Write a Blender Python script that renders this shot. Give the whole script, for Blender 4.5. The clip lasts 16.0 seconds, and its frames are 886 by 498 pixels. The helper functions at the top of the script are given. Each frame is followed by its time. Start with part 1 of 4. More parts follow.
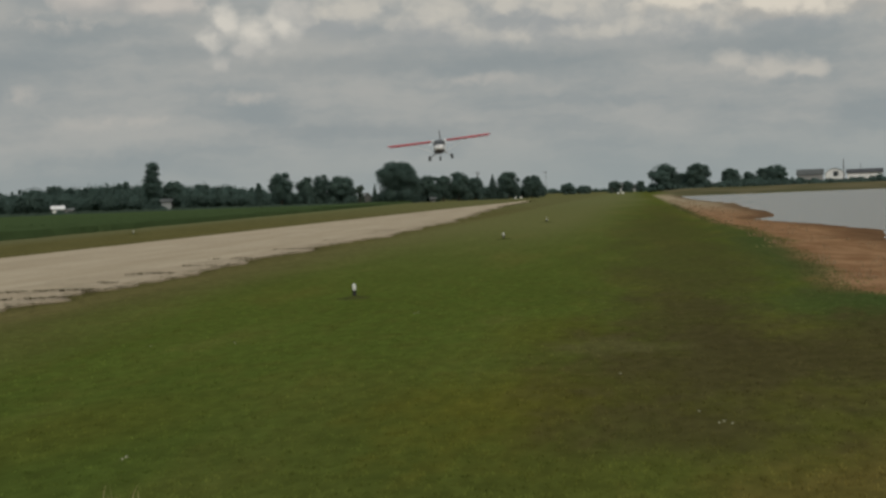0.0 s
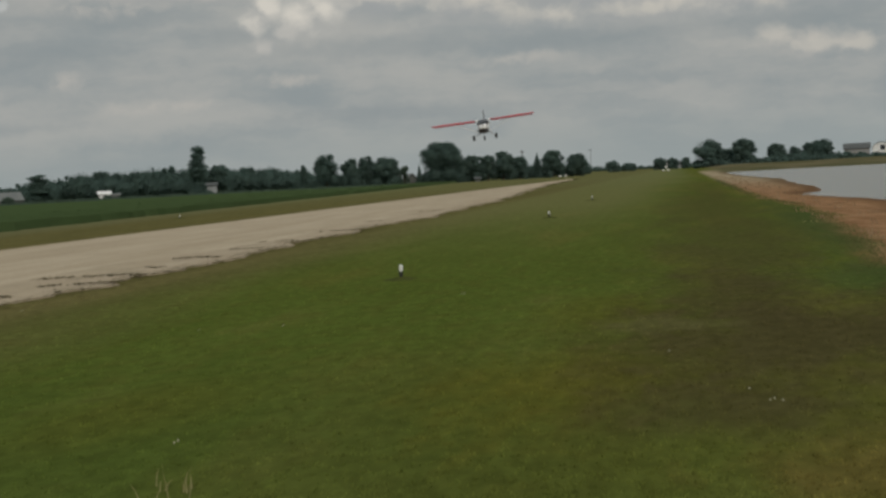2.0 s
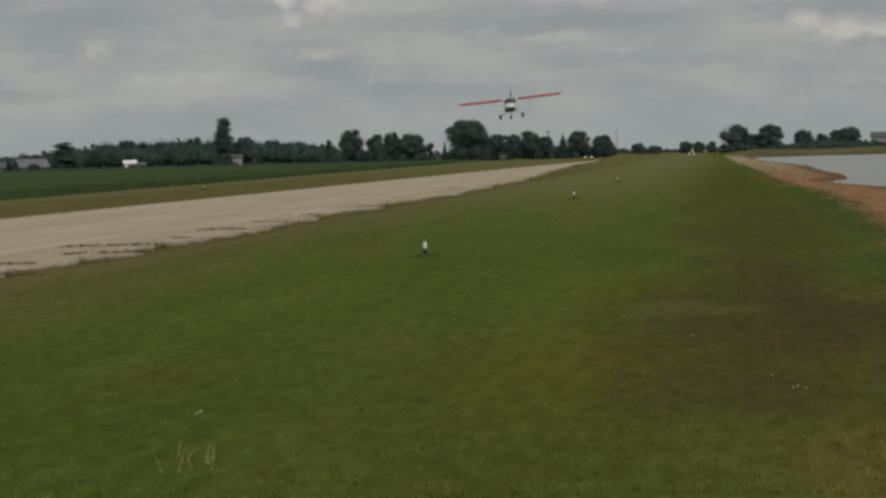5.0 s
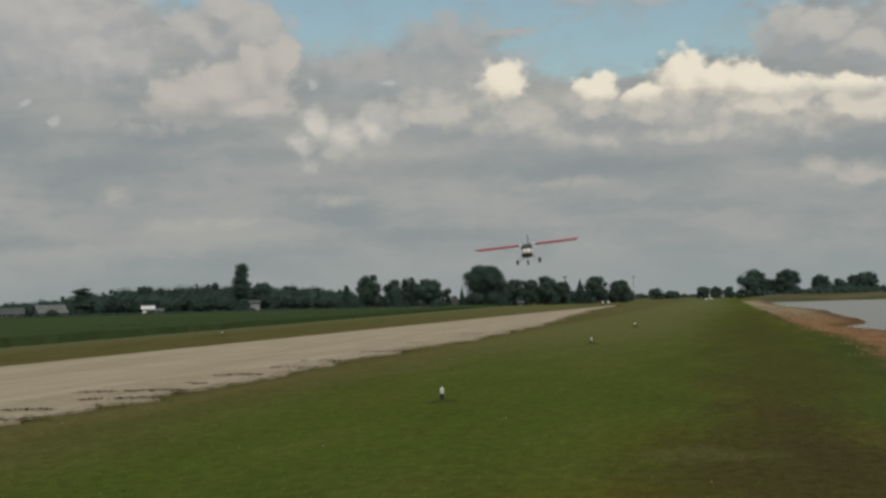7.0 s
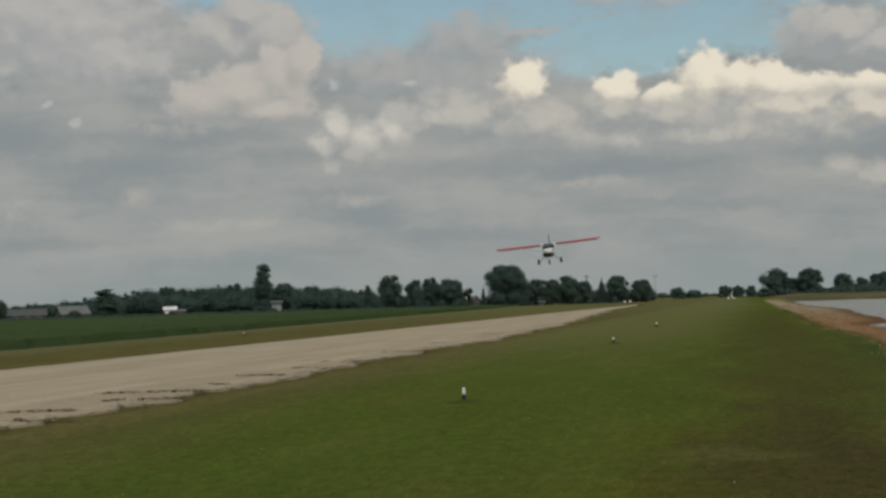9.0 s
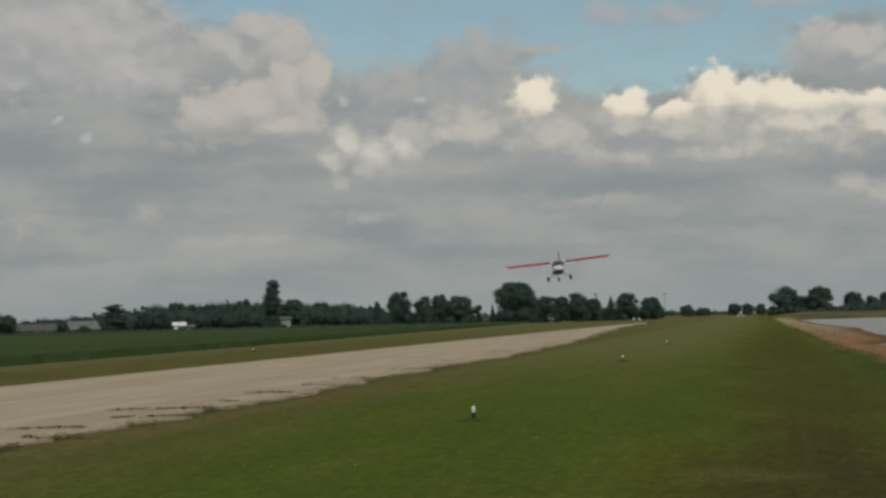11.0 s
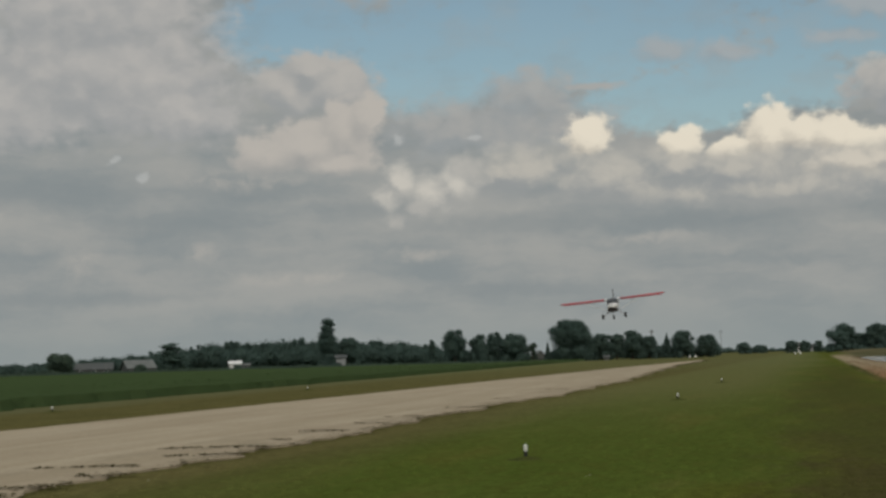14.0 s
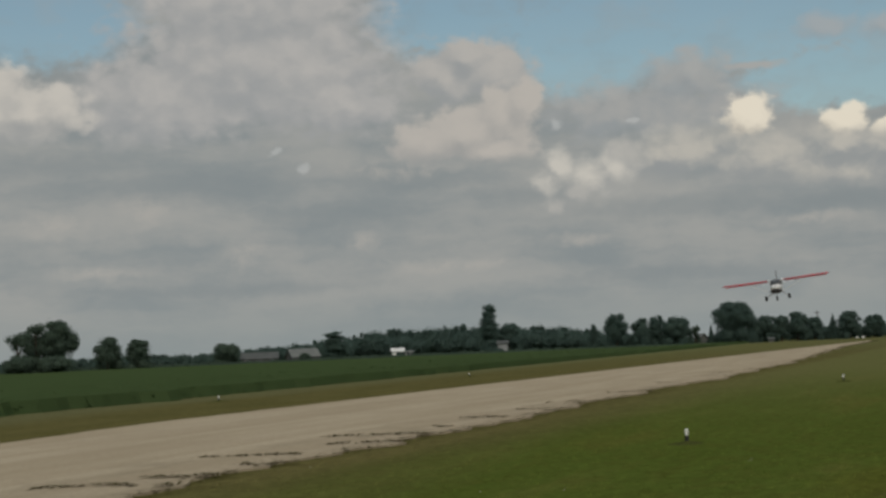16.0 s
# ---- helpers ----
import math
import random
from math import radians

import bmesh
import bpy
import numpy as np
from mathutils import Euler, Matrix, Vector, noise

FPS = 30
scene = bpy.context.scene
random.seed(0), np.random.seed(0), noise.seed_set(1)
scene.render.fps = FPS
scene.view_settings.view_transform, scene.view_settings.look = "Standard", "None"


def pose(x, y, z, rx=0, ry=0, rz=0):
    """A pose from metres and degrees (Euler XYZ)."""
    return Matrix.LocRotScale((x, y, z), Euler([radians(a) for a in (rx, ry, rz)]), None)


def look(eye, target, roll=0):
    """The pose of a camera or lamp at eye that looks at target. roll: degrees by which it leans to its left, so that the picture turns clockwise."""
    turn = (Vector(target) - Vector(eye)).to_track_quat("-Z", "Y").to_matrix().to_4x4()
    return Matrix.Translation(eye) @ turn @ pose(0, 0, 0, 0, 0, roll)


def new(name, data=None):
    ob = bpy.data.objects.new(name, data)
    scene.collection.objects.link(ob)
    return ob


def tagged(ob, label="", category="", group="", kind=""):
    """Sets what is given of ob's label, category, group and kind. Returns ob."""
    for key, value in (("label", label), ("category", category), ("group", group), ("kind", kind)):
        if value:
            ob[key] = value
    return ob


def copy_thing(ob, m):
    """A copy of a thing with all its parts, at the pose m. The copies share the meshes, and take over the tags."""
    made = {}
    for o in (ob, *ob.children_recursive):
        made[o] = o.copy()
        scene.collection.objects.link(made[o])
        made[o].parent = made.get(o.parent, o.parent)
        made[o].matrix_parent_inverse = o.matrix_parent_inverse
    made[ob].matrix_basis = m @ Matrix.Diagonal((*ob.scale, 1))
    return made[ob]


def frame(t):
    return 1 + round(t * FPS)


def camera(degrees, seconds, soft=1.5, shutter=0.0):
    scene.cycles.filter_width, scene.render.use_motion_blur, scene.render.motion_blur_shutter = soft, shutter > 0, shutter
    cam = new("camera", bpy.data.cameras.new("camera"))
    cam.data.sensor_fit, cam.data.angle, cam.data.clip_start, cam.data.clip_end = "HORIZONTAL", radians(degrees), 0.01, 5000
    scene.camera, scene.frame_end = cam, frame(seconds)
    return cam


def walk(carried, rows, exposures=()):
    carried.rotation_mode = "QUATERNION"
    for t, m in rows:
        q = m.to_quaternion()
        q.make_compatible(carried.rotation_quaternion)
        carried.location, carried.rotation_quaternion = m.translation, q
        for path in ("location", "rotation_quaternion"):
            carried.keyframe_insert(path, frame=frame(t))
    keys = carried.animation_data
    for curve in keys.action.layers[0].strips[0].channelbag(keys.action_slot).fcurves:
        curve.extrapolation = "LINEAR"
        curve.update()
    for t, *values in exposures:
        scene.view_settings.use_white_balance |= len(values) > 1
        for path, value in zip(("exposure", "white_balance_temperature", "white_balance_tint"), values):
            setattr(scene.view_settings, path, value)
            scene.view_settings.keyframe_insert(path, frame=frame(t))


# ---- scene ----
# ---- camera ----
cam = camera(28.39, 16.0, soft=2.9)
PATH = [
    (0.0, pose(0.001, 0.000, 1.658, 88.245, 2.175, 6.296)),
    (0.5, pose(-0.004, -0.000, 1.659, 88.058, 2.831, 6.484)),
    (1.0, pose(-0.008, -0.001, 1.664, 87.881, 2.481, 6.669)),
    (1.5, pose(-0.012, -0.002, 1.666, 87.992, 2.867, 7.704)),
    (2.0, pose(-0.011, -0.001, 1.664, 87.652, 3.035, 7.755)),
    (2.5, pose(-0.008, -0.001, 1.656, 87.059, 2.276, 7.239)),
    (3.0, pose(-0.013, -0.002, 1.657, 87.014, 2.271, 7.047)),
    (5.3, pose(-0.035, -0.006, 1.670, 86.975, 1.597, 8.902)),
    (5.5, pose(-0.035, -0.006, 1.670, 87.900, 1.597, 9.142)),
    (6.0, pose(-0.040, -0.007, 1.675, 89.545, 1.162, 9.551)),
    (6.5, pose(-0.038, -0.007, 1.672, 91.313, 1.474, 9.679)),
    (7.0, pose(-0.027, -0.004, 1.668, 91.720, 1.618, 9.143)),
    (7.5, pose(-0.021, -0.003, 1.672, 91.685, 1.998, 8.808)),
    (8.0, pose(-0.015, -0.002, 1.672, 91.401, 2.143, 8.802)),
    (8.5, pose(-0.018, -0.003, 1.675, 91.381, 1.885, 9.167)),
    (9.0, pose(-0.030, -0.005, 1.675, 91.738, 1.777, 9.843)),
    (9.2, pose(-0.030, -0.005, 1.675, 91.914, 1.777, 10.130)),
    (11.3, pose(-0.042, -0.007, 1.702, 92.284, 1.483, 10.085)),
    (11.5, pose(-0.042, -0.007, 1.702, 92.256, 1.483, 9.965)),
    (12.0, pose(-0.049, -0.009, 1.703, 92.195, 1.701, 10.092)),
    (12.5, pose(-0.048, -0.009, 1.698, 92.424, 1.779, 10.554)),
    (13.0, pose(-0.041, -0.008, 1.703, 92.906, 1.818, 11.118)),
    (13.5, pose(-0.023, -0.005, 1.703, 93.378, 1.889, 11.902)),
    (14.0, pose(0.017, 0.004, 1.702, 93.579, 1.668, 11.945)),
    (14.5, pose(0.052, 0.011, 1.708, 93.736, 1.794, 12.213)),
    (15.0, pose(0.070, 0.016, 1.712, 93.280, 1.856, 12.833)),
    (15.5, pose(0.075, 0.021, 1.715, 93.223, 2.186, 15.289)),
    (16.0, pose(0.080, 0.025, 1.710, 93.297, 2.489, 17.236)),
]
walk(cam, PATH, [(0, 0.05), (6, 0.06), (7, 0.0), (11.5, -0.05), (14.0, -0.10), (16.0, -0.14)])


# ---- world: broken cloud over pale blue, hidden soft sun ----
SUN_AZ, SUN_EL = 160.0, 36.0


class Graph:
    """Short hand for making shader nodes."""

    def __init__(self, tree):
        self.t = tree

    def node(self, kind, operation="", data_type="", blend_type="", interpolation_type="", use_clamp=False):
        n = self.t.nodes.new(kind)
        if operation:
            n.operation = operation
        if data_type:
            n.data_type = data_type
        if blend_type:
            n.blend_type = blend_type
        if interpolation_type:
            n.interpolation_type = interpolation_type
        if use_clamp:
            n.use_clamp = True
        return n

    def put(self, socket, value):
        if isinstance(value, bpy.types.NodeSocket):
            self.t.links.new(value, socket)
        else:
            socket.default_value = value

    def math(self, op, a, b=0.0, c=0.0, clamp=False):
        n = self.node("ShaderNodeMath", operation=op, use_clamp=clamp)
        for s, v in zip(n.inputs, (a, b, c)):
            self.put(s, v)
        return n.outputs[0]

    def vmath(self, op, a, b=(0, 0, 0), c=(0, 0, 0)):
        n = self.node("ShaderNodeVectorMath", operation=op)
        for s, v in zip(n.inputs, (a, b, c)):
            self.put(s, v)
        return n.outputs["Value"] if op in ("LENGTH", "DISTANCE", "DOT_PRODUCT") else n.outputs["Vector"]

    def sep(self, v):
        n = self.node("ShaderNodeSeparateXYZ")
        self.put(n.inputs[0], v)
        return n.outputs

    def comb(self, x, y, z):
        n = self.node("ShaderNodeCombineXYZ")
        for s, v in zip(n.inputs, (x, y, z)):
            self.put(s, v)
        return n.outputs[0]

    def noise(self, v, scale, detail=4.0, rough=0.55, color=False, lac=2.0):
        n = self.node("ShaderNodeTexNoise")
        self.put(n.inputs["Vector"], v)
        n.inputs["Scale"].default_value = scale
        n.inputs["Detail"].default_value = detail
        n.inputs["Roughness"].default_value = rough
        n.inputs["Lacunarity"].default_value = lac
        return n.outputs["Color"] if color else n.outputs["Fac"]

    def ramp(self, v, lo, hi, a=0.0, b=1.0):
        n = self.node("ShaderNodeMapRange", interpolation_type="SMOOTHSTEP")
        for s, x in zip(n.inputs, (v, lo, hi, a, b)):
            self.put(s, x)
        return n.outputs[0]

    def mix(self, f, a, b):
        n = self.node("ShaderNodeMix", data_type="RGBA")
        self.put(n.inputs[0], f)
        self.put(n.inputs[6], a if isinstance(a, bpy.types.NodeSocket) else (*a, 1))
        self.put(n.inputs[7], b if isinstance(b, bpy.types.NodeSocket) else (*b, 1))
        return n.outputs[2]

    def times(self, a, b):
        n = self.node("ShaderNodeMix", data_type="RGBA", blend_type="MULTIPLY")
        n.inputs[0].default_value = 1.0
        self.put(n.inputs[6], a if isinstance(a, bpy.types.NodeSocket) else (*a, 1))
        self.put(n.inputs[7], b if isinstance(b, bpy.types.NodeSocket) else (*b, 1))
        return n.outputs[2]


def make_world():
    w = bpy.data.worlds.new("world")
    scene.world = w
    w.use_nodes = True
    w.node_tree.nodes.clear()
    g = Graph(w.node_tree)
    way = g.node("ShaderNodeTexCoord").outputs["Generated"]
    x, y, z = g.sep(way)
    az = g.math("MULTIPLY", g.math("ARCTAN2", x, y), 57.29578)
    el = g.math("MULTIPLY", g.math("ARCSINE", z), 57.29578)
    p = g.comb(az, el, 0.0)
    # billows: the outline of every cloud is bent by soft noise and bulges like a cauliflower
    half = (0.5, 0.5, 0.5)
    n1 = g.noise(g.vmath("MULTIPLY", p, (0.45, 0.6, 1)), 1.0, 2.0, 0.5, color=True)
    n2 = g.noise(g.vmath("MULTIPLY", p, (1.7, 2.1, 1)), 1.0, 4.0, 0.55, color=True)
    bend = g.vmath("MULTIPLY_ADD", g.vmath("SUBTRACT", n1, half), (0.8, 0.45, 0), g.vmath("MULTIPLY", g.vmath("SUBTRACT", n2, half), (0.55, 0.42, 0)))
    q = g.vmath("ADD", p, bend)
    towards = g.vmath("ADD", q, (0.30, 0.45, 0))
    grain = g.noise(g.vmath("MULTIPLY", p, (0.55, 0.9, 1)), 1.0, 5.0, 0.55)
    curl = g.noise(g.vmath("MULTIPLY", q, (1.3, 1.7, 1)), 1.0, 5.0, 0.6)

    def billow(v):
        n = g.node("ShaderNodeTexVoronoi")
        n.voronoi_dimensions, n.feature = "2D", "SMOOTH_F1"
        g.put(n.inputs["Vector"], g.vmath("MULTIPLY", v, (0.95, 1.2, 1)))
        n.inputs["Scale"].default_value, n.inputs["Detail"].default_value = 1.0, 1.0
        n.inputs["Roughness"].default_value, n.inputs["Smoothness"].default_value = 0.5, 0.35
        return n.outputs["Distance"]

    bulge, bulge_up = billow(q), billow(towards)
    torn = g.math("MULTIPLY", g.math("SUBTRACT", g.noise(g.vmath("MULTIPLY", p, (1.8, 2.4, 1)), 1.0, 3.0, 0.5), 0.5), 0.9)

    def field(clouds, bent, swell, puff=0.7):
        """Depth inside the nearest of the ellipses (azimuth, elevation, half width, half height): 1 in the middle, 0 at the rim."""
        best = None
        for a, e, rx, ry in clouds:
            d = g.vmath("LENGTH", g.vmath("MULTIPLY_ADD", bent, (1 / rx, 1 / ry, 0), (-a / rx, -e / ry, 0)))
            best = d if best is None else g.math("SMOOTH_MIN", best, d, 0.2)
        return g.math("MULTIPLY_ADD", g.math("SUBTRACT", 0.56, swell), puff, g.math("ADD", g.math("SUBTRACT", 1.0, best), torn))

    def cover(clouds, hard=0.35, puff=0.25):
        return g.ramp(field(clouds, q, bulge, puff), -hard, hard)

    def lit_cloud(clouds, hard, gain, dim, bright, curls=0.8, puff=0.7, floor=None, level=0.45):
        """Cover of a cloud, and its colour: bright where it thins towards the sun. floor: (elevation, softness) of a level base."""
        here, there = field(clouds, q, bulge, puff), field(clouds, towards, bulge_up, puff)
        light = g.math("MULTIPLY_ADD", g.math("SUBTRACT", here, there), gain, g.math("MULTIPLY_ADD", g.math("SUBTRACT", grain, 0.5), 0.7, g.math("MULTIPLY_ADD", g.math("SUBTRACT", curl, 0.5), curls, level)))
        mask = g.ramp(here, -hard, hard)
        if floor:
            mask = g.math("MULTIPLY", mask, g.ramp(g.math("MULTIPLY_ADD", g.math("SUBTRACT", grain, 0.5), 0.8, el), floor[0] - floor[1], floor[0] + floor[1]))
        return mask, g.mix(g.ramp(light, 0.0, 1.0), dim, bright)

    # layered cloud deck, flatter and greyer towards the horizon
    flat = g.noise(g.vmath("MULTIPLY", q, (0.15, 0.75, 1)), 1.0, 5.0, 0.55)
    big = g.noise(g.vmath("MULTIPLY", q, (0.2, 0.36, 1)), 1.0, 5.0, 0.6)
    deck = g.math("ADD", g.math("MULTIPLY", flat, 0.55), g.math("MULTIPLY", big, 0.45))
    colour = g.mix(g.ramp(deck, 0.36, 0.62), (0.268, 0.288, 0.286), (0.378, 0.368, 0.340))
    # pale blue sky, seen in the gaps
    sky = g.node("ShaderNodeTexSky")
    sky.sky_type, sky.sun_disc = "NISHITA", False
    sky.sun_elevation, sky.sun_rotation = radians(SUN_EL), radians(SUN_AZ)
    blue = g.times(sky.outputs[0], (SKY_R, SKY_G, SKY_B))
    gaps = cover([(-30.0, 11.0, 3.6, 1.5), (-8.2, 10.4, 8.0, 2.0), (-12.1, 9.1, 2.3, 1.2), (-4.2, 8.2, 3.0, 1.1), (-1.3, 8.6, 3.6, 1.0), (5.5, 10.7, 3.5, 1.5), (-2.5, 12.7, 12.0, 2.0), (1.4, 10.1, 3.4, 1.1), (-16.4, 10.8, 2.7, 1.4), (-13.4, 9.6, 1.4, 1.3)], 0.30)
    high = g.math("MULTIPLY", g.ramp(el, 13.0, 17.0), g.ramp(g.noise(way, 2.6, 5.0, 0.55), 0.50, 0.60))
    gaps = g.math("MAXIMUM", gaps, high)
    veil = g.ramp(grain, 0.42, 0.70, 0.95, 0.72)
    colour = g.mix(g.math("MULTIPLY", gaps, veil), colour, blue)
    # thin veils drifting across the blue
    mask, tone = lit_cloud([(-4.4, 9.75, 0.9, 0.40), (-2.4, 9.6, 0.9, 0.30), (1.1, 9.85, 1.1, 0.27), (2.2, 10.8, 1.1, 0.4)], 0.6, 0.4, (0.330, 0.350, 0.355), (0.420, 0.410, 0.395))
    colour = g.mix(g.math("MULTIPLY", mask, 0.7), colour, tone)
    mask, tone = lit_cloud([(-8.8, 8.4, 1.5, 0.85), (-6.97, 8.64, 1.1, 0.16), (-10.4, 7.5, 2.9, 0.9), (-7.6, 7.4, 1.8, 0.6)], 0.45, 0.5, (0.318, 0.332, 0.332), (0.425, 0.405, 0.375), 0.6)
    colour = g.mix(g.math("MULTIPLY", mask, 0.9), colour, tone)
    mask, tone = lit_cloud([(3.0, 8.3, 1.7, 0.75), (4.9, 7.85, 1.6, 0.7), (6.8, 8.4, 2.0, 1.0)], 0.30, 0.8, (0.335, 0.340, 0.335), (0.500, 0.465, 0.418), 0.5, 0.4)
    colour = g.mix(mask, colour, tone)
    # the broad bank climbing out of view, and a lit flank beside it
    mask, tone = lit_cloud([(-22.9, 9.5, 4.6, 2.1), (-26.2, 8.4, 2.9, 1.5), (-23.0, 11.4, 4.0, 1.6), (-20.3, 8.2, 2.4, 1.2)], 0.32, 0.6, (0.352, 0.350, 0.342), (0.500, 0.466, 0.428), 0.5, 0.4, (6.9, 0.9))
    colour = g.mix(mask, colour, tone)
    mask, tone = lit_cloud([(-30.3, 8.0, 2.0, 1.0), (-32.0, 8.5, 2.0, 1.2)], 0.28, 0.7, (0.375, 0.366, 0.346), (0.600, 0.548, 0.480), 0.5, 0.4, (6.9, 0.6))
    colour = g.mix(mask, colour, tone)
    # a cumulus with a smaller head behind it
    mask, tone = lit_cloud([(-15.96, 9.4, 1.15, 0.75), (-15.2, 8.9, 1.25, 1.0), (-16.8, 8.8, 1.0, 0.9)], 0.28, 0.7, (0.345, 0.345, 0.335), (0.490, 0.455, 0.412), 0.5, 0.35)
    colour = g.mix(mask, colour, tone)
    mask, tone = lit_cloud([(-17.4, 6.75, 1.25, 0.66), (-16.2, 7.05, 1.5, 0.9), (-14.9, 7.5, 1.15, 1.0), (-14.2, 7.95, 0.6, 0.76), (-15.3, 6.5, 1.5, 0.5)], 0.26, 0.7, (0.380, 0.362, 0.336), (0.520, 0.470, 0.414), 0.4, 0.30, (6.15, 0.35), 0.55)
    colour = g.mix(mask, colour, tone)
    # grey undersides
    under = cover([(-25.0, 5.64, 4.8, 0.5), (-20.5, 4.6, 2.4, 0.5), (-9.4, 4.35, 3.7, 0.35), (-2.9, 4.3, 3.8, 0.32), (3.6, 4.5, 3.0, 0.25), (-23.9, 2.25, 3.8, 0.2), (-9.2, 2.2, 3.4, 0.22), (-14.0, 5.0, 1.6, 0.35), (-18.5, 5.6, 2.4, 0.4), (-29.5, 6.4, 2.5, 0.4)], 0.7)
    colour = g.mix(g.math("MULTIPLY", under, 0.50), colour, (0.252, 0.272, 0.272))
    # the grey-cream bank under the bright heads
    mask, tone = lit_cloud([(-1.8, 5.9, 3.4, 0.75), (1.8, 5.6, 2.6, 0.85), (-6.4, 5.7, 1.8, 0.75), (-3.9, 6.1, 1.2, 0.6), (5.4, 5.7, 2.4, 0.9), (-9.3, 6.1, 2.0, 0.7), (-1.0, 5.2, 7.0, 0.6)], 0.75, 0.7, (0.330, 0.332, 0.322), (0.520, 0.480, 0.416), 1.2, 0.45, (4.7, 0.7))
    colour = g.mix(mask, colour, tone)
    # faint cream flecks in the deck
    flank = cover([(-23.44, 3.35, 0.6, 0.42), (-29.7, 4.5, 0.9, 0.33), (-26.7, 4.95, 0.7, 0.42), (-5.1, 3.75, 1.1, 0.16), (-28.2, 2.86, 1.1, 0.18), (-19.6, 3.6, 0.5, 0.25), (3.9, 3.85, 1.1, 0.3), (4.9, 3.57, 1.3, 0.35), (-18.5, 6.0, 1.6, 0.3), (-12.6, 3.4, 0.8, 0.2), (-16.6, 2.7, 1.6, 0.18)], 0.9)
    colour = g.mix(g.math("MULTIPLY", flank, g.ramp(curl, 0.34, 0.62, 0.1, 0.75)), colour, (0.440, 0.410, 0.368))
    # sunlit cumulus heads
    mask, tone = lit_cloud([(-7.0, 7.15, 0.85, 0.66), (-3.85, 6.78, 0.72, 0.56), (-2.3, 6.6, 0.8, 0.40), (-1.05, 7.05, 1.05, 0.85), (-0.1, 6.85, 1.0, 0.62), (0.95, 6.85, 0.9, 0.72), (2.4, 6.5, 1.5, 0.55), (4.2, 6.4, 1.4, 0.5)], 0.24, 0.5, (0.490, 0.440, 0.372), (0.860, 0.755, 0.600), 1.0, 0.32, (6.4, 0.30), 0.66)
    colour = g.mix(g.math("MULTIPLY", mask, 0.95), colour, tone)
    mask, tone = lit_cloud([(5.0, 5.75, 2.4, 0.55), (7.8, 5.9, 1.8, 0.6), (1.6, 5.9, 1.4, 0.35)], 0.45, 0.6, (0.400, 0.375, 0.335), (0.690, 0.612, 0.505), 1.2)
    colour = g.mix(g.math("MULTIPLY", mask, 0.85), colour, tone)
    mask, tone = lit_cloud([(-13.6, 5.35, 0.48, 0.42), (-13.2, 5.85, 0.46, 0.50), (-12.1, 5.45, 0.90, 0.55), (-11.4, 5.75, 0.65, 0.58)], 0.7, 0.6, (0.370, 0.362, 0.340), (0.640, 0.585, 0.505), 1.2, 0.12, None, 0.55)
    colour = g.mix(g.math("MULTIPLY", mask, 0.9), colour, tone)
    mask, tone = lit_cloud([(-10.9, 6.25, 0.6, 0.55), (-13.45, 4.5, 0.38, 0.32), (-12.6, 5.0, 0.5, 0.25)], 0.5, 0.5, (0.340, 0.340, 0.325), (0.480, 0.450, 0.405))
    colour = g.mix(g.math("MULTIPLY", mask, 0.75), colour, tone)
    mask, tone = lit_cloud([(4.7, 3.65, 1.0, 0.28), (5.6, 3.5, 0.6, 0.22), (3.2, 3.95, 0.5, 0.3)], 0.8, 0.6, (0.345, 0.342, 0.325), (0.520, 0.476, 0.412), 1.2)
    colour = g.mix(g.math("MULTIPLY", mask, 0.7), colour, tone)
    specks = cover([(-22.4, 6.66, 0.17, 0.11), (-21.5, 6.12, 0.16, 0.14), (-13.1, 7.15, 0.16, 0.13), (-10.7, 7.22, 0.22, 0.08)], 0.5, 0.3)
    colour = g.mix(g.math("MULTIPLY", specks, 0.38), colour, (0.60, 0.59, 0.56))
    # even grey light towards the horizon and beneath it
    colour = g.mix(g.ramp(el, 2.6, 0.0, 0.0, 0.8), colour, (0.292, 0.318, 0.308))
    # thin bright cloud overhead, out of view
    colour = g.mix(g.math("MULTIPLY", g.ramp(el, 16.0, 40.0), 0.7), colour, (0.62, 0.62, 0.62))
    colour = g.times(colour, (0.963, 1.0, 1.030))
    bg = g.node("ShaderNodeBackground")
    g.put(bg.inputs[0], colour)
    bg.inputs[1].default_value = 1.0
    out = g.node("ShaderNodeOutputWorld")
    g.t.links.new(bg.outputs[0], out.inputs[0])


SKY_R, SKY_G, SKY_B = 0.0805, 0.0805, 0.0700
make_world()
sun_data = bpy.data.lights.new("sun", "SUN")
sun_data.energy, sun_data.angle, sun_data.color = 1.35, radians(12), (1.0, 0.93, 0.82)
sun = new("sun", sun_data)
_a, _e = radians(SUN_AZ), radians(SUN_EL)
sun.matrix_world = look((0, 0, 60), (-math.sin(_a) * math.cos(_e) * 50, -math.cos(_a) * math.cos(_e) * 50, 60 - math.sin(_e) * 50))


# ---- materials ----
def material(name, rough=0.8, metal=0.0, spec=0.3):
    m = bpy.data.materials.new(name)
    m.use_nodes = True
    g = Graph(m.node_tree)
    b = m.node_tree.nodes["Principled BSDF"]
    b.inputs["Roughness"].default_value = rough
    b.inputs["Metallic"].default_value = metal
    b.inputs["Specular IOR Level"].default_value = spec
    return m, g, b


def bump(g, b, height, strength, distance):
    n = g.node("ShaderNodeBump")
    n.inputs["Strength"].default_value = strength
    n.inputs["Distance"].default_value = distance
    g.put(n.inputs["Height"], height)
    g.t.links.new(n.outputs[0], b.inputs["Normal"])


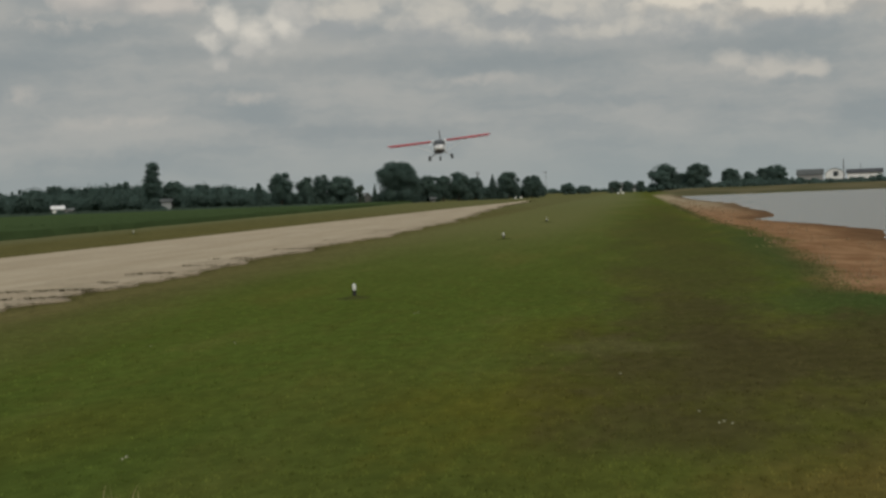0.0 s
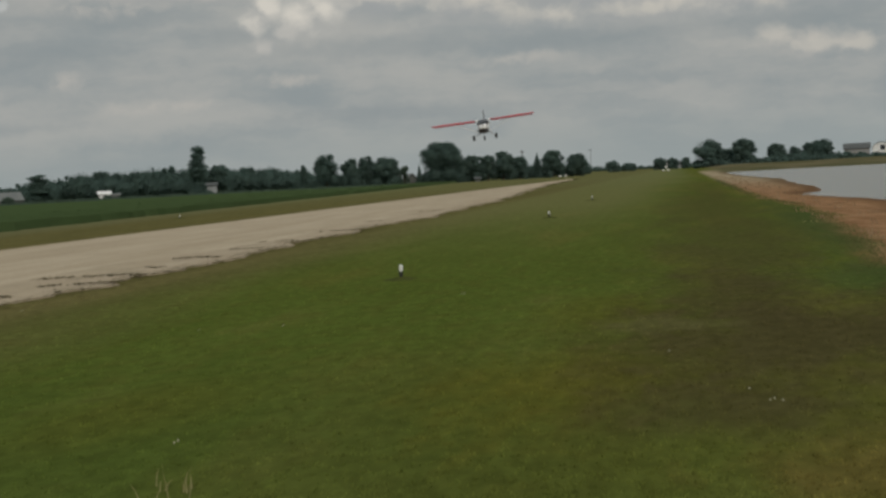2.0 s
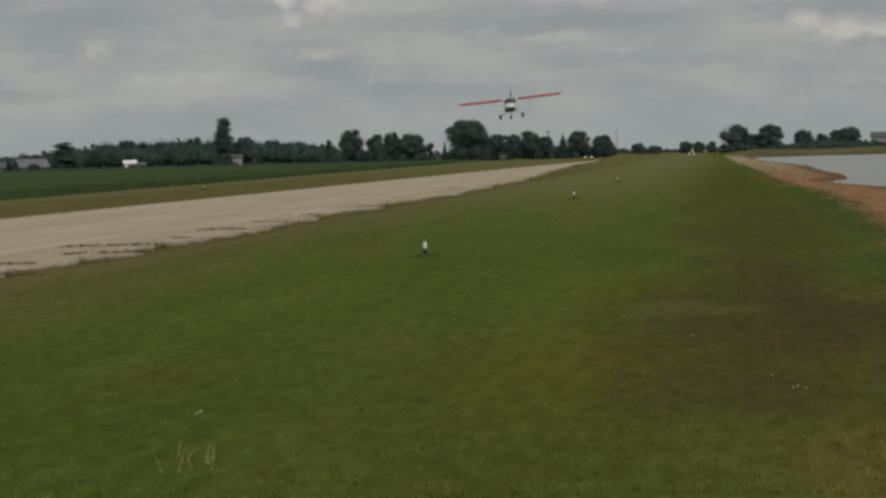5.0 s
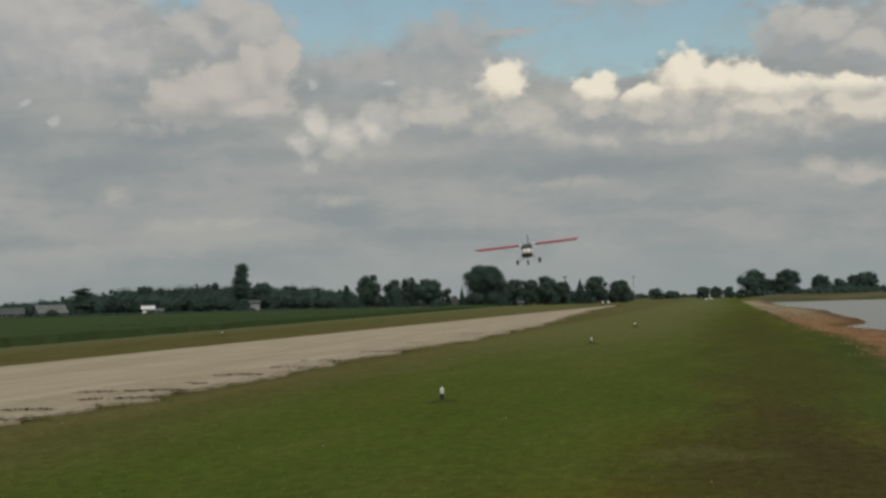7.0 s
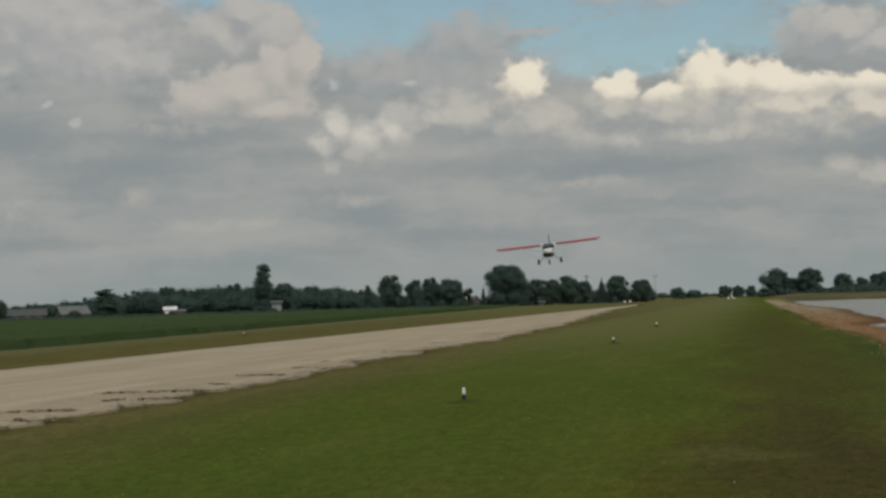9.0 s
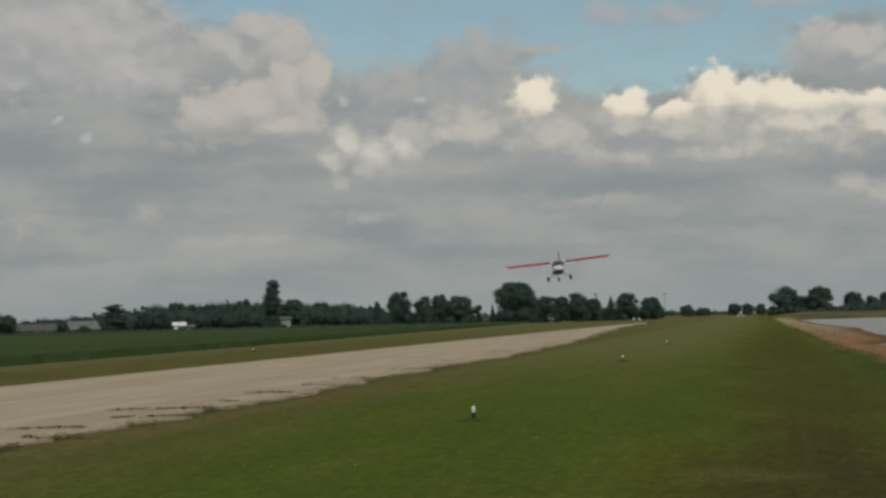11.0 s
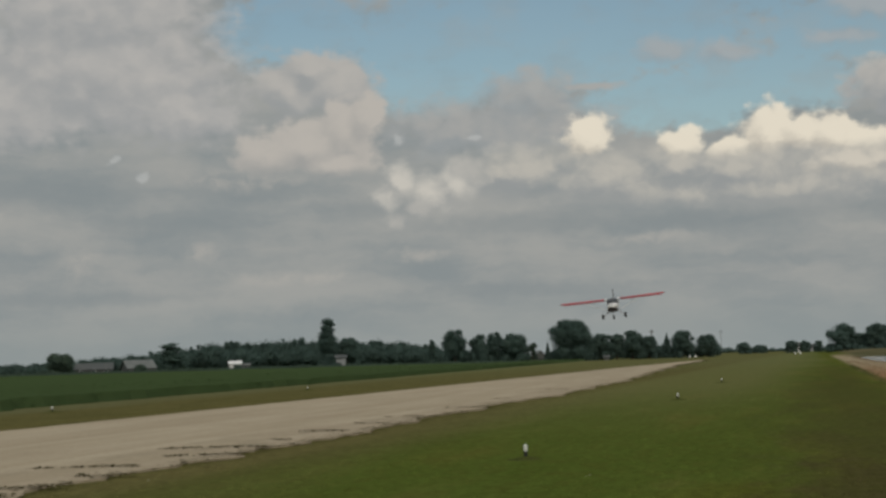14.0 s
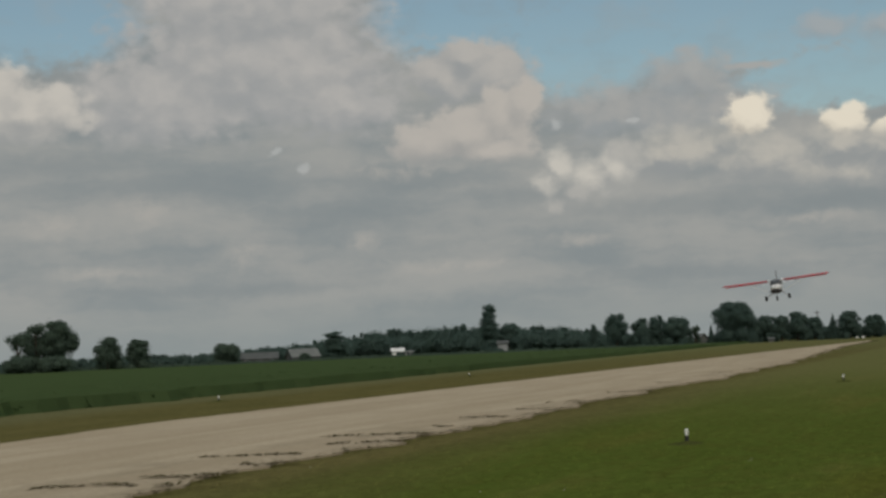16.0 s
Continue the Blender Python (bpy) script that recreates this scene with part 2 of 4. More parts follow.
def plain(name, c1, c2, scale, rough=0.6, metal=0.0, spec=0.4, relief=0.2, size=0.01):
    """Two colours mingled by noise at two sizes, with fine relief."""
    m, g, b = material(name, rough, metal, spec)
    pos = g.node("ShaderNodeTexCoord").outputs["Object"]
    n = g.math("ADD", g.math("MULTIPLY", g.noise(pos, scale, 4.0), 0.6), g.math("MULTIPLY", g.noise(pos, scale * 7, 3.0), 0.4))
    g.put(b.inputs["Base Color"], g.mix(g.ramp(n, 0.36, 0.64), c1, c2))
    g.put(b.inputs["Roughness"], g.ramp(n, 0.3, 0.7, rough - 0.07, rough + 0.07))
    bump(g, b, g.noise(pos, scale * 9, 3.0), relief, size)
    return m


def see_through(m, g, b, col, share):
    """Let some of the light through a thin leaf."""
    glow = g.node("ShaderNodeBsdfTranslucent")
    g.put(glow.inputs[0], col)
    both = g.node("ShaderNodeMixShader")
    both.inputs[0].default_value = share
    g.t.links.new(b.outputs[0], both.inputs[1])
    g.t.links.new(glow.outputs[0], both.inputs[2])
    g.t.links.new(both.outputs[0], m.node_tree.nodes["Material Output"].inputs[0])


def leafy(name, c1, c2, c3, rough=0.65):
    """Foliage: each leaf or blade has a tint of its own, and each plant another."""
    m, g, b = material(name, 0.9, 0.0, 0.0)
    isle = g.node("ShaderNodeNewGeometry").outputs["Random Per Island"]
    pos = g.node("ShaderNodeNewGeometry").outputs["Position"]
    each = g.node("ShaderNodeObjectInfo").outputs["Random"]
    col = g.mix(isle, c1, c2)
    col = g.mix(g.math("MULTIPLY", g.ramp(g.noise(pos, 0.25, 3.0), 0.4, 0.65), 0.6), col, c3)
    col = g.mix(g.math("MULTIPLY", each, 0.5), col, c3)
    g.put(b.inputs["Base Color"], col)
    see_through(m, g, b, col, 0.45)
    return m


def spots(g, col, pos, wob, patches, tint):
    """Lays soft-edged, ragged patches (x, y, half width, half length, strength) of another colour on the sward."""
    for cx, cy, rx, ry, amount in patches:
        d = g.vmath("LENGTH", g.vmath("MULTIPLY_ADD", pos, (1 / rx, 1 / ry, 0), (-cx / rx, -cy / ry, 0)))
        col = g.mix(g.math("MULTIPLY", g.ramp(g.math("ADD", d, wob), 1.6, 0.3), amount), col, tint)
    return col


def turf_colour(g):
    """Mown airfield turf: green with olive, straw and bare brown patches drawn out along the strip."""
    pos = g.node("ShaderNodeNewGeometry").outputs["Position"]
    x, y, z = g.sep(pos)
    streak = g.noise(g.vmath("MULTIPLY", pos, (0.36, 0.055, 0)), 1.0, 4.0, 0.55)
    patch = g.noise(g.vmath("MULTIPLY", pos, (0.85, 0.16, 0)), 1.0, 4.0, 0.6)
    clump = g.noise(g.vmath("MULTIPLY", pos, (2.6, 0.9, 0)), 1.0, 4.0, 0.62)
    tuft = g.noise(g.vmath("MULTIPLY", pos, (6.5, 2.6, 0)), 1.0, 3.0, 0.6)
    fine = g.noise(g.vmath("MULTIPLY", pos, (16.0, 7.0, 0)), 1.0, 3.0, 0.6)
    green = g.mix(g.ramp(patch, 0.35, 0.65), GRASS_DARK, GRASS_GREEN)
    lean = g.math("MULTIPLY_ADD", g.math("MAXIMUM", g.math("MINIMUM", x, 3.0), -9.0), 0.020, streak)
    col = g.mix(g.ramp(lean, 0.45, 0.63), green, GRASS_OLIVE)
    col = g.mix(g.math("MULTIPLY", g.ramp(patch, 0.56, 0.70), 0.30), col, GRASS_STRAW)
    col = g.mix(g.ramp(clump, 0.42, 0.68, 0.0, 0.40), col, GRASS_OLIVE)
    wob = g.math("ADD", g.math("MULTIPLY", g.math("SUBTRACT", patch, 0.5), 2.0), g.math("MULTIPLY", g.math("SUBTRACT", clump, 0.5), 1.6))
    # lusher darker grass towards the shore, a duller lane in the middle
    col = spots(g, col, pos, wob, ((3.4, 42.0, 1.0, 18.0, 0.85), (3.6, 66.0, 0.9, 16.0, 0.45), (2.8, 24.0, 1.4, 3.5, 0.6)), GRASS_LUSH)
    col = spots(g, col, pos, wob, ((-3.4, 10.8, 3.2, 4.2, 0.6),), GRASS_DEEP)
    col = spots(g, col, pos, wob, ((0.8, 14.0, 2.4, 7.0, 0.40),), GRASS_RUSSET)
    col = spots(g, col, pos, wob, ((1.0, 70.0, 1.9, 34.0, 0.75), (1.1, 38.0, 1.9, 13.0, 0.55), (1.6, 130.0, 1.6, 40.0, 0.5)), GRASS_DULL)
    # dry and mossy patches near by
    col = spots(g, col, pos, wob, ((-1.05, 13.8, 0.85, 2.4, 0.65), (-0.9, 20.5, 0.8, 2.6, 0.35), (-4.2, 13.0, 0.8, 1.6, 0.25)), MOSSY)
    col = spots(g, col, pos, wob, ((1.05, 9.3, 0.75, 0.9, 0.75), (2.2, 10.4, 0.9, 1.2, 0.6), (1.5, 13.6, 0.5, 0.6, 0.2)), DRY)
    # worn, bare ground where vehicles turn beside the shore
    col = spots(g, col, pos, wob, ((1.0, 16.8, 1.9, 4.0, 0.85), (0.6, 22.5, 1.1, 4.5, 0.65), (2.4, 17.5, 1.6, 4.0, 0.6), (0.1, 11.9, 0.8, 1.2, 0.65), (1.0, 31.0, 1.0, 7.0, 0.35)), EARTH)
    col = spots(g, col, pos, wob, ((-0.45, 18.5, 0.5, 0.9, 0.30), (0.25, 18.3, 0.3, 0.6, 0.22)), GRASS_PALE)
    # drier verges along the runway, up to the crop
    wx = g.math("ADD", x, g.math("MULTIPLY", g.math("SUBTRACT", streak, 0.5), 3.5))
    near = g.ramp(wx, -6.0, -10.2)
    over = g.ramp(g.math("MULTIPLY_ADD", y, 0.063, wx), -36.0, -33.0)
    verge = g.math("MULTIPLY", near, over)
    side = g.mix(g.ramp(patch, 0.35, 0.65), VERGE_DARK, VERGE)
    beyond = g.ramp(g.math("MULTIPLY_ADD", y, 0.063, wx), -24.0, -29.0)
    side = g.mix(g.math("MULTIPLY", beyond, 0.85), side, VERGE_PALE)
    col = g.mix(g.math("MULTIPLY", verge, 0.9), col, side)
    # pale sheen of grass seen at a grazing angle, painted in along the strip
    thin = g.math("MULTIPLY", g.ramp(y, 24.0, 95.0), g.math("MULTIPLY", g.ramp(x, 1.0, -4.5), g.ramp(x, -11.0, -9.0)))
    col = g.mix(g.math("MULTIPLY", thin, 0.85), col, GRASS_SHEEN)
    # distance haze, put into the turf colour as a paler tone
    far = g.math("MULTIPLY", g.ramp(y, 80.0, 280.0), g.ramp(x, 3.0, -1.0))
    col = g.mix(g.math("MULTIPLY", far, 0.45), col, GRASS_HAZE)
    col = spots(g, col, pos, wob, ((-2.2, 175.0, 2.6, 14.0, 0.45), (-1.4, 245.0, 3.2, 22.0, 0.45)), GRASS_PALE)
    shade = g.math("MULTIPLY", g.ramp(fine, 0.25, 0.75, 0.90, 1.09), g.math("MULTIPLY", g.ramp(tuft, 0.28, 0.72, 0.84, 1.15), g.ramp(clump, 0.3, 0.7, 1.08, 0.92)))
    return g.times(col, g.comb(shade, shade, shade)), pos, x, y, patch, fine


GRASS_GREEN, GRASS_DARK, GRASS_OLIVE = (0.079, 0.106, 0.021), (0.069, 0.094, 0.018), (0.100, 0.105, 0.024)
GRASS_SHEEN, GRASS_LUSH, GRASS_DULL, GRASS_PALE = (0.138, 0.138, 0.054), (0.048, 0.074, 0.024), (0.070, 0.070, 0.023), (0.135, 0.135, 0.050)
GRASS_DEEP, GRASS_RUSSET = (0.058, 0.082, 0.017), (0.092, 0.078, 0.018)
GRASS_HAZE = (0.140, 0.150, 0.066)
GRASS_STRAW, EARTH, DRY, MOSSY = (0.122, 0.110, 0.034), (0.062, 0.054, 0.022), (0.116, 0.092, 0.026), (0.102, 0.095, 0.016)
VERGE, VERGE_DARK, VERGE_PALE = (0.126, 0.109, 0.044), (0.103, 0.092, 0.036), (0.134, 0.130, 0.067)


def ground_material():
    m, g, b = material("turf", 1.0, 0.0, 0.0)
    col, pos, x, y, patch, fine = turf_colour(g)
    # bare shore of the lake: red-brown mud near by, paler sand farther along
    edge = g.math("ADD", x, g.math("MULTIPLY", g.math("SUBTRACT", g.noise(g.vmath("MULTIPLY", pos, (0.9, 0.16, 0)), 1.0, 5.0), 0.5), 1.5))
    # the turf reaches out over the bank in the middle of the strip
    out = g.math("EXPONENT", g.math("MULTIPLY", g.math("POWER", g.math("DIVIDE", g.math("SUBTRACT", y, 60.0), 17.0), 2.0), -1.0))
    edge = g.math("SUBTRACT", edge, g.math("MULTIPLY_ADD", out, 0.85, g.ramp(y, 38.0, 27.0, 3.5, 3.15)))
    mud = g.mix(g.ramp(g.noise(g.vmath("MULTIPLY", pos, (1.3, 0.5, 0)), 1.0, 5.0), 0.38, 0.62), (0.200, 0.110, 0.056), (0.288, 0.172, 0.092))
    sand = g.mix(g.ramp(patch, 0.35, 0.65), (0.250, 0.200, 0.125), (0.345, 0.285, 0.185))
    shore = g.mix(g.ramp(y, 85.0, 200.0), mud, sand)
    low = g.sep(pos)[2]
    wet = g.ramp(g.math("ADD", low, g.math("MULTIPLY", g.math("SUBTRACT", patch, 0.5), 0.12)), -0.14, -0.29)
    shore = g.mix(g.math("MULTIPLY", wet, 0.7), shore, (0.085, 0.050, 0.028))
    wob_y = g.math("MULTIPLY", g.math("SUBTRACT", patch, 0.5), 6.0)
    on_shore = g.math("MULTIPLY", g.ramp(edge, -0.7, 0.6), g.math("MULTIPLY", g.ramp(y, 420.0, 330.0), g.ramp(g.math("ADD", y, wob_y), 25.0, 27.5)))
    col = g.mix(on_shore, col, shore)
    # rough meadow on the far bank and beyond
    meadow = g.mix(g.ramp(g.noise(g.vmath("MULTIPLY", pos, (0.05, 0.03, 0)), 1.0, 4.0), 0.4, 0.6), (0.086, 0.086, 0.042), (0.138, 0.120, 0.068))
    far = g.math("MULTIPLY", g.ramp(x, 5.0, 9.0), g.ramp(y, 320.0, 345.0))
    col = g.mix(far, col, meadow)
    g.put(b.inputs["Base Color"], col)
    bump(g, b, fine, 0.10, 0.02)
    return m


def blade_material():
    m, g, b = material("grass_blades", 1.0, 0.0, 0.0)
    col = turf_colour(g)[0]
    isle = g.node("ShaderNodeNewGeometry").outputs["Random Per Island"]
    tint = g.ramp(isle, 0.0, 1.0, 1.25, 1.65)
    col = g.times(col, g.comb(tint, tint, tint))
    g.put(b.inputs["Base Color"], col)
    see_through(m, g, b, col, 0.26)
    return m


def runway_material():
    m, g, b = material("weathered_concrete", 1.0, 0.0, 0.04)
    pos = g.node("ShaderNodeNewGeometry").outputs["Position"]
    x, y, z = g.sep(pos)
    streak = g.noise(g.vmath("MULTIPLY", pos, (1.1, 0.05, 0)), 1.0, 5.0, 0.6)
    blot = g.noise(g.vmath("MULTIPLY", pos, (0.35, 0.2, 0)), 1.0, 5.0, 0.6)
    grit = g.noise(pos, 14.0, 3.0, 0.65)
    col = g.mix(g.ramp(streak, 0.36, 0.64), (0.366, 0.302, 0.208), (0.430, 0.360, 0.257))
    col = g.mix(g.math("MULTIPLY", g.ramp(blot, 0.45, 0.68), 0.45), col, (0.345, 0.280, 0.194))
    # loose gravel and dirt along the worn edge
    edge = g.math("ADD", x, g.math("MULTIPLY", g.math("SUBTRACT", blot, 0.5), 5.0))
    col = g.mix(g.math("MULTIPLY", g.ramp(edge, -13.2, -11.0), 0.4), col, (0.320, 0.262, 0.182))
    grime = g.math("MULTIPLY", g.ramp(g.noise(g.vmath("MULTIPLY", pos, (0.9, 0.32, 0)), 1.0, 5.0, 0.62), 0.50, 0.64), g.ramp(edge, -15.0, -11.5, 0.06, 0.55))
    col = g.mix(grime, col, (0.235, 0.200, 0.135))
    # transverse joints, cast every four metres
    joint = g.math("ABSOLUTE", g.math("SUBTRACT", g.math("FRACT", g.math("DIVIDE", y, 4.1)), 0.5))
    col = g.mix(g.math("MULTIPLY", g.ramp(joint, 0.012, 0.004), g.ramp(grit, 0.3, 0.6, 0.05, 0.35)), col, (0.16, 0.14, 0.10))
    tone = g.ramp(grit, 0.3, 0.7, 0.88, 1.10)
    g.put(b.inputs["Base Color"], g.times(col, g.comb(tone, tone, tone)))
    bump(g, b, grit, 0.4, 0.01)
    return m


def water_material():
    m, g, b = material("lake_water", 0.25, 0.0, 0.5)
    pos = g.node("ShaderNodeNewGeometry").outputs["Position"]
    b.inputs["Base Color"].default_value = (0.156, 0.139, 0.100, 1)
    b.inputs["IOR"].default_value = 1.33
    rip = g.math("ADD", g.noise(g.vmath("MULTIPLY", pos, (1.2, 0.8, 0)), 1.0, 4.0), g.math("MULTIPLY", g.noise(g.vmath("MULTIPLY", pos, (0.12, 0.05, 0)), 1.0, 3.0), 2.0))
    bump(g, b, rip, 0.5, 0.12)
    return m


TURF, BLADES, CONCRETE, WATER = ground_material(), blade_material(), runway_material(), water_material()
# both leaf colours carry painted distance haze: lighter and bluer than real foliage
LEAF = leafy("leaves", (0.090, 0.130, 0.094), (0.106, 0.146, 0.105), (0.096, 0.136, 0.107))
LEAF_HAZY = leafy("hazy_leaves", (0.084, 0.128, 0.108), (0.100, 0.144, 0.119), (0.088, 0.133, 0.117))
CROP = leafy("crop_leaves", (0.084, 0.132, 0.050), (0.108, 0.164, 0.066), (0.096, 0.140, 0.058))
WEED = leafy("weeds", (0.078, 0.070, 0.032), (0.130, 0.112, 0.052), (0.088, 0.076, 0.036))
FRINGE = leafy("uncut_grass", (0.082, 0.102, 0.034), (0.118, 0.130, 0.046), (0.110, 0.108, 0.044))
REED = leafy("mud_reed", (0.27, 0.18, 0.105), (0.40, 0.30, 0.185), (0.26, 0.175, 0.10))
STRAW = leafy("dry_straw", (0.30, 0.27, 0.12), (0.42, 0.38, 0.19), (0.26, 0.24, 0.10))
BARK = plain("bark", (0.035, 0.028, 0.020), (0.075, 0.060, 0.045), 3.0, 0.9, relief=0.6, size=0.03)


# ---- mesh helpers ----
def mesh_of(name, bm, mat, smooth=False):
    me = bpy.data.meshes.new(name)
    bm.normal_update()
    bm.to_mesh(me)
    bm.free()
    me.materials.append(mat)
    if smooth:
        me.polygons.foreach_set("use_smooth", [True] * len(me.polygons))
    return me


def part(name, bm, mat, parent=None, label="", smooth=False):
    """Links a bmesh as one mesh object under a thing or a part."""
    ob = new(name, mesh_of(name, bm, mat, smooth))
    ob.parent = parent
    return tagged(ob, label)


def raw(name, verts, faces, mat, smooth=False):
    me = bpy.data.meshes.new(name)
    me.from_pydata(verts, [], faces)
    me.materials.append(mat)
    if smooth:
        me.polygons.foreach_set("use_smooth", [True] * len(me.polygons))
    return new(name, me)


def box(sx, sy, sz, m=None, bevel=0.0):
    bm = bmesh.new()
    bmesh.ops.create_cube(bm, size=1.0, matrix=Matrix.Diagonal((sx, sy, sz, 1)))
    if bevel:
        bmesh.ops.bevel(bm, geom=bm.edges[:], offset=bevel, segments=2, profile=0.5, affect="EDGES")
    if m is not None:
        bmesh.ops.transform(bm, matrix=m, verts=bm.verts[:])
    return bm


def lathe(profile, sides=16, m=None):
    """A turned solid from (radius, height) pairs."""
    bm = bmesh.new()
    rings = []
    for r, h in profile:
        rings.append([bm.verts.new((r * math.cos(k * math.tau / sides), r * math.sin(k * math.tau / sides), h)) for k in range(sides)])
    for a, b in zip(rings, rings[1:]):
        for k in range(sides):
            bm.faces.new((a[k], a[(k + 1) % sides], b[(k + 1) % sides], b[k]))
    bm.faces.new(rings[0][::-1])
    bm.faces.new(rings[-1])
    if m is not None:
        bmesh.ops.transform(bm, matrix=m, verts=bm.verts[:])
    return bm


def rod(a, b, r0, r1=None, sides=8, flat=1.0):
    a, b = Vector(a), Vector(b)
    d = b - a
    m = Matrix.Translation(a) @ d.to_track_quat("Z", "Y").to_matrix().to_4x4() @ Matrix.Diagonal((1, flat, 1, 1))
    return lathe([(r0, 0), (r0 if r1 is None else r1, d.length)], sides, m)


def loft(sections):
    """Skin over closed rings of equal length."""
    bm = bmesh.new()
    rings = [[bm.verts.new(p) for p in ring] for ring in sections]
    n = len(rings[0])
    for a, b in zip(rings, rings[1:]):
        for k in range(n):
            bm.faces.new((a[k], a[(k + 1) % n], b[(k + 1) % n], b[k]))
    bm.faces.new(rings[0][::-1])
    bm.faces.new(rings[-1])
    bmesh.ops.recalc_face_normals(bm, faces=bm.faces[:])
    return bm


def at(az, dist, z=0.0):
    a = radians(az)
    return Vector((dist * math.sin(a), dist * math.cos(a), z))


# ---- ground, lake, runway ----
WATER_Z = -0.32


def shore_x(y):
    """Where the shore of the lake meets the water."""
    wob = 0.30 * noise.noise((y * 0.12, 3.1, 0)) + 0.25 * noise.noise((y * 0.4, 7.7, 0))
    spit = 0.75 * math.exp(-((y - 71) / 9) ** 2) - 1.9 * math.exp(-((y - 97) / 8) ** 2) + 0.55 * math.exp(-((y - 128) / 15) ** 2) + 1.7 * math.exp(-((y - 185) / 40) ** 2)
    return 8.3 + wob + spit


def crop_edge(y):
    return -30.2 - 0.063 * y


def height(x, y):
    h = 0.03 * noise.noise((x * 0.11, y * 0.11, 0))
    if -23.5 < x < -9.5 and y < 340:
        h *= 0.15
    s = shore_x(y)
    if x > 3.2 and y < 370 + 20 * noise.noise((x * 0.03, 0, 9)):
        f = (x - 3.2) / (s - 3.2)
        h += max(-1.6, WATER_Z * f ** 1.2)
    if y > 340 and x > 3.0:
        lift = min(1.0, (y - 340) / 90) * min(1.0, (x - 3.0) / 12)
        h = h * (1 - min(1, lift * 4)) + lift * 0.95 * (1 + 0.25 * noise.noise((x * 0.04, y * 0.02, 2)))
    e = crop_edge(y) - x
    if e > 0 and y > 0:
        h += 0.12 * min(1.0, e / 380)
    return h


def steps(*runs):
    out = []
    for a, b, d in runs:
        n = max(1, round((b - a) / d))
        out += [a + (b - a) * k / n for k in range(n)]
    return out + [runs[-1][1]]


def make_ground():
    xs = steps((-3500, -600, 300), (-600, -120, 30), (-120, -36, 6), (-36, -8, 2), (-8, 3, 0.8), (3, 14, 0.45), (14, 60, 6), (60, 400, 40), (400, 3500, 350))
    ys = steps((-600, -60, 60), (-60, 0, 6), (0, 8, 2), (8, 130, 0.9), (130, 340, 3), (340, 440, 8), (440, 900, 40), (900, 4800, 300))
    verts = [(x, y, height(x, y)) for y in ys for x in xs]
    w = len(xs)
    faces = [(j * w + i, j * w + i + 1, (j + 1) * w + i + 1, (j + 1) * w + i) for j in range(len(ys) - 1) for i in range(w - 1)]
    return tagged(raw("ground", verts, faces, TURF, True), "flat mown airfield turf with worn brown patches", "ground", kind="structure")


make_ground()
lake = raw("water", [(3.0, -300, WATER_Z), (700, -300, WATER_Z), (700, 420, WATER_Z), (3.0, 420, WATER_Z)], [(0, 1, 2, 3)], WATER)
tagged(lake, "calm grey lake reflecting the cloudy sky", "water", kind="structure")


def near_edge(y):
    e = -10.35 - 0.011 * (y - 20) - max(0.0, min(y, 220) - 100) * 0.034 - max(0.0, y - 220) * 0.010
    return e + 0.55 * noise.noise((y * 0.22, 1.5, 0)) + 0.40 * noise.noise((y * 0.75, 6.5, 0)) + 0.22 * noise.noise((y * 1.9, 4.5, 0))


def far_edge(y):
    return -22.3 + max(0.0, y - 200) * 0.012 + 0.1 * max(0.0, 44 - max(y, 30)) + 0.12 * noise.noise((y * 0.8, 11.5, 0))


def make_runway():
    bm = bmesh.new()
    prev = None
    ys = steps((-40, 10, 2), (10, 130, 0.4), (130, 335, 1.0))
    for y in ys:
        a, b = far_edge(y), near_edge(y)
        if y > 300:
            b = a + (b - a) * max(0.15, (337 - y) / 37)
        row = [bm.verts.new((a, y, -0.12))]
        row += [bm.verts.new((a + (b - a) * k / 10, y, 0.035 + (0.012 * math.sin(k / 10 * math.pi)))) for k in range(11)]
        row += [bm.verts.new((b + 0.02, y, -0.12))]
        if prev:
            for k in range(12):
                bm.faces.new((prev[k], prev[k + 1], row[k + 1], row[k]))
        prev = row
    ob = part("runway", bm, CONCRETE)
    return tagged(ob, "pale weathered concrete runway with ragged grassy edge", "runway", kind="structure")


make_runway()
RNG = random.Random(5)


def blades(verts, faces, x, y, z, h, w, rng, lean=0.5):
    """One grass blade: a bent, tapered strip."""
    a = rng.uniform(-1.3, 1.3)
    dx, dy = math.cos(a) * w, math.sin(a) * w
    b = rng.uniform(0.18, 0.82) * math.pi
    lx, ly = math.cos(b) * h * lean * rng.random(), math.sin(b) * h * lean * rng.random()
    k = len(verts)
    verts += [(x - dx, y - dy, z), (x + dx, y + dy, z), (x + dx * 0.7 + lx * 0.4, y + dy * 0.7 + ly * 0.4, z + h * 0.6), (x - dx * 0.7 + lx * 0.4, y - dy * 0.7 + ly * 0.4, z + h * 0.6), (x + lx, y + ly, z + h)]
    faces += [(k, k + 1, k + 2, k + 3), (k + 3, k + 2, k + 4)]


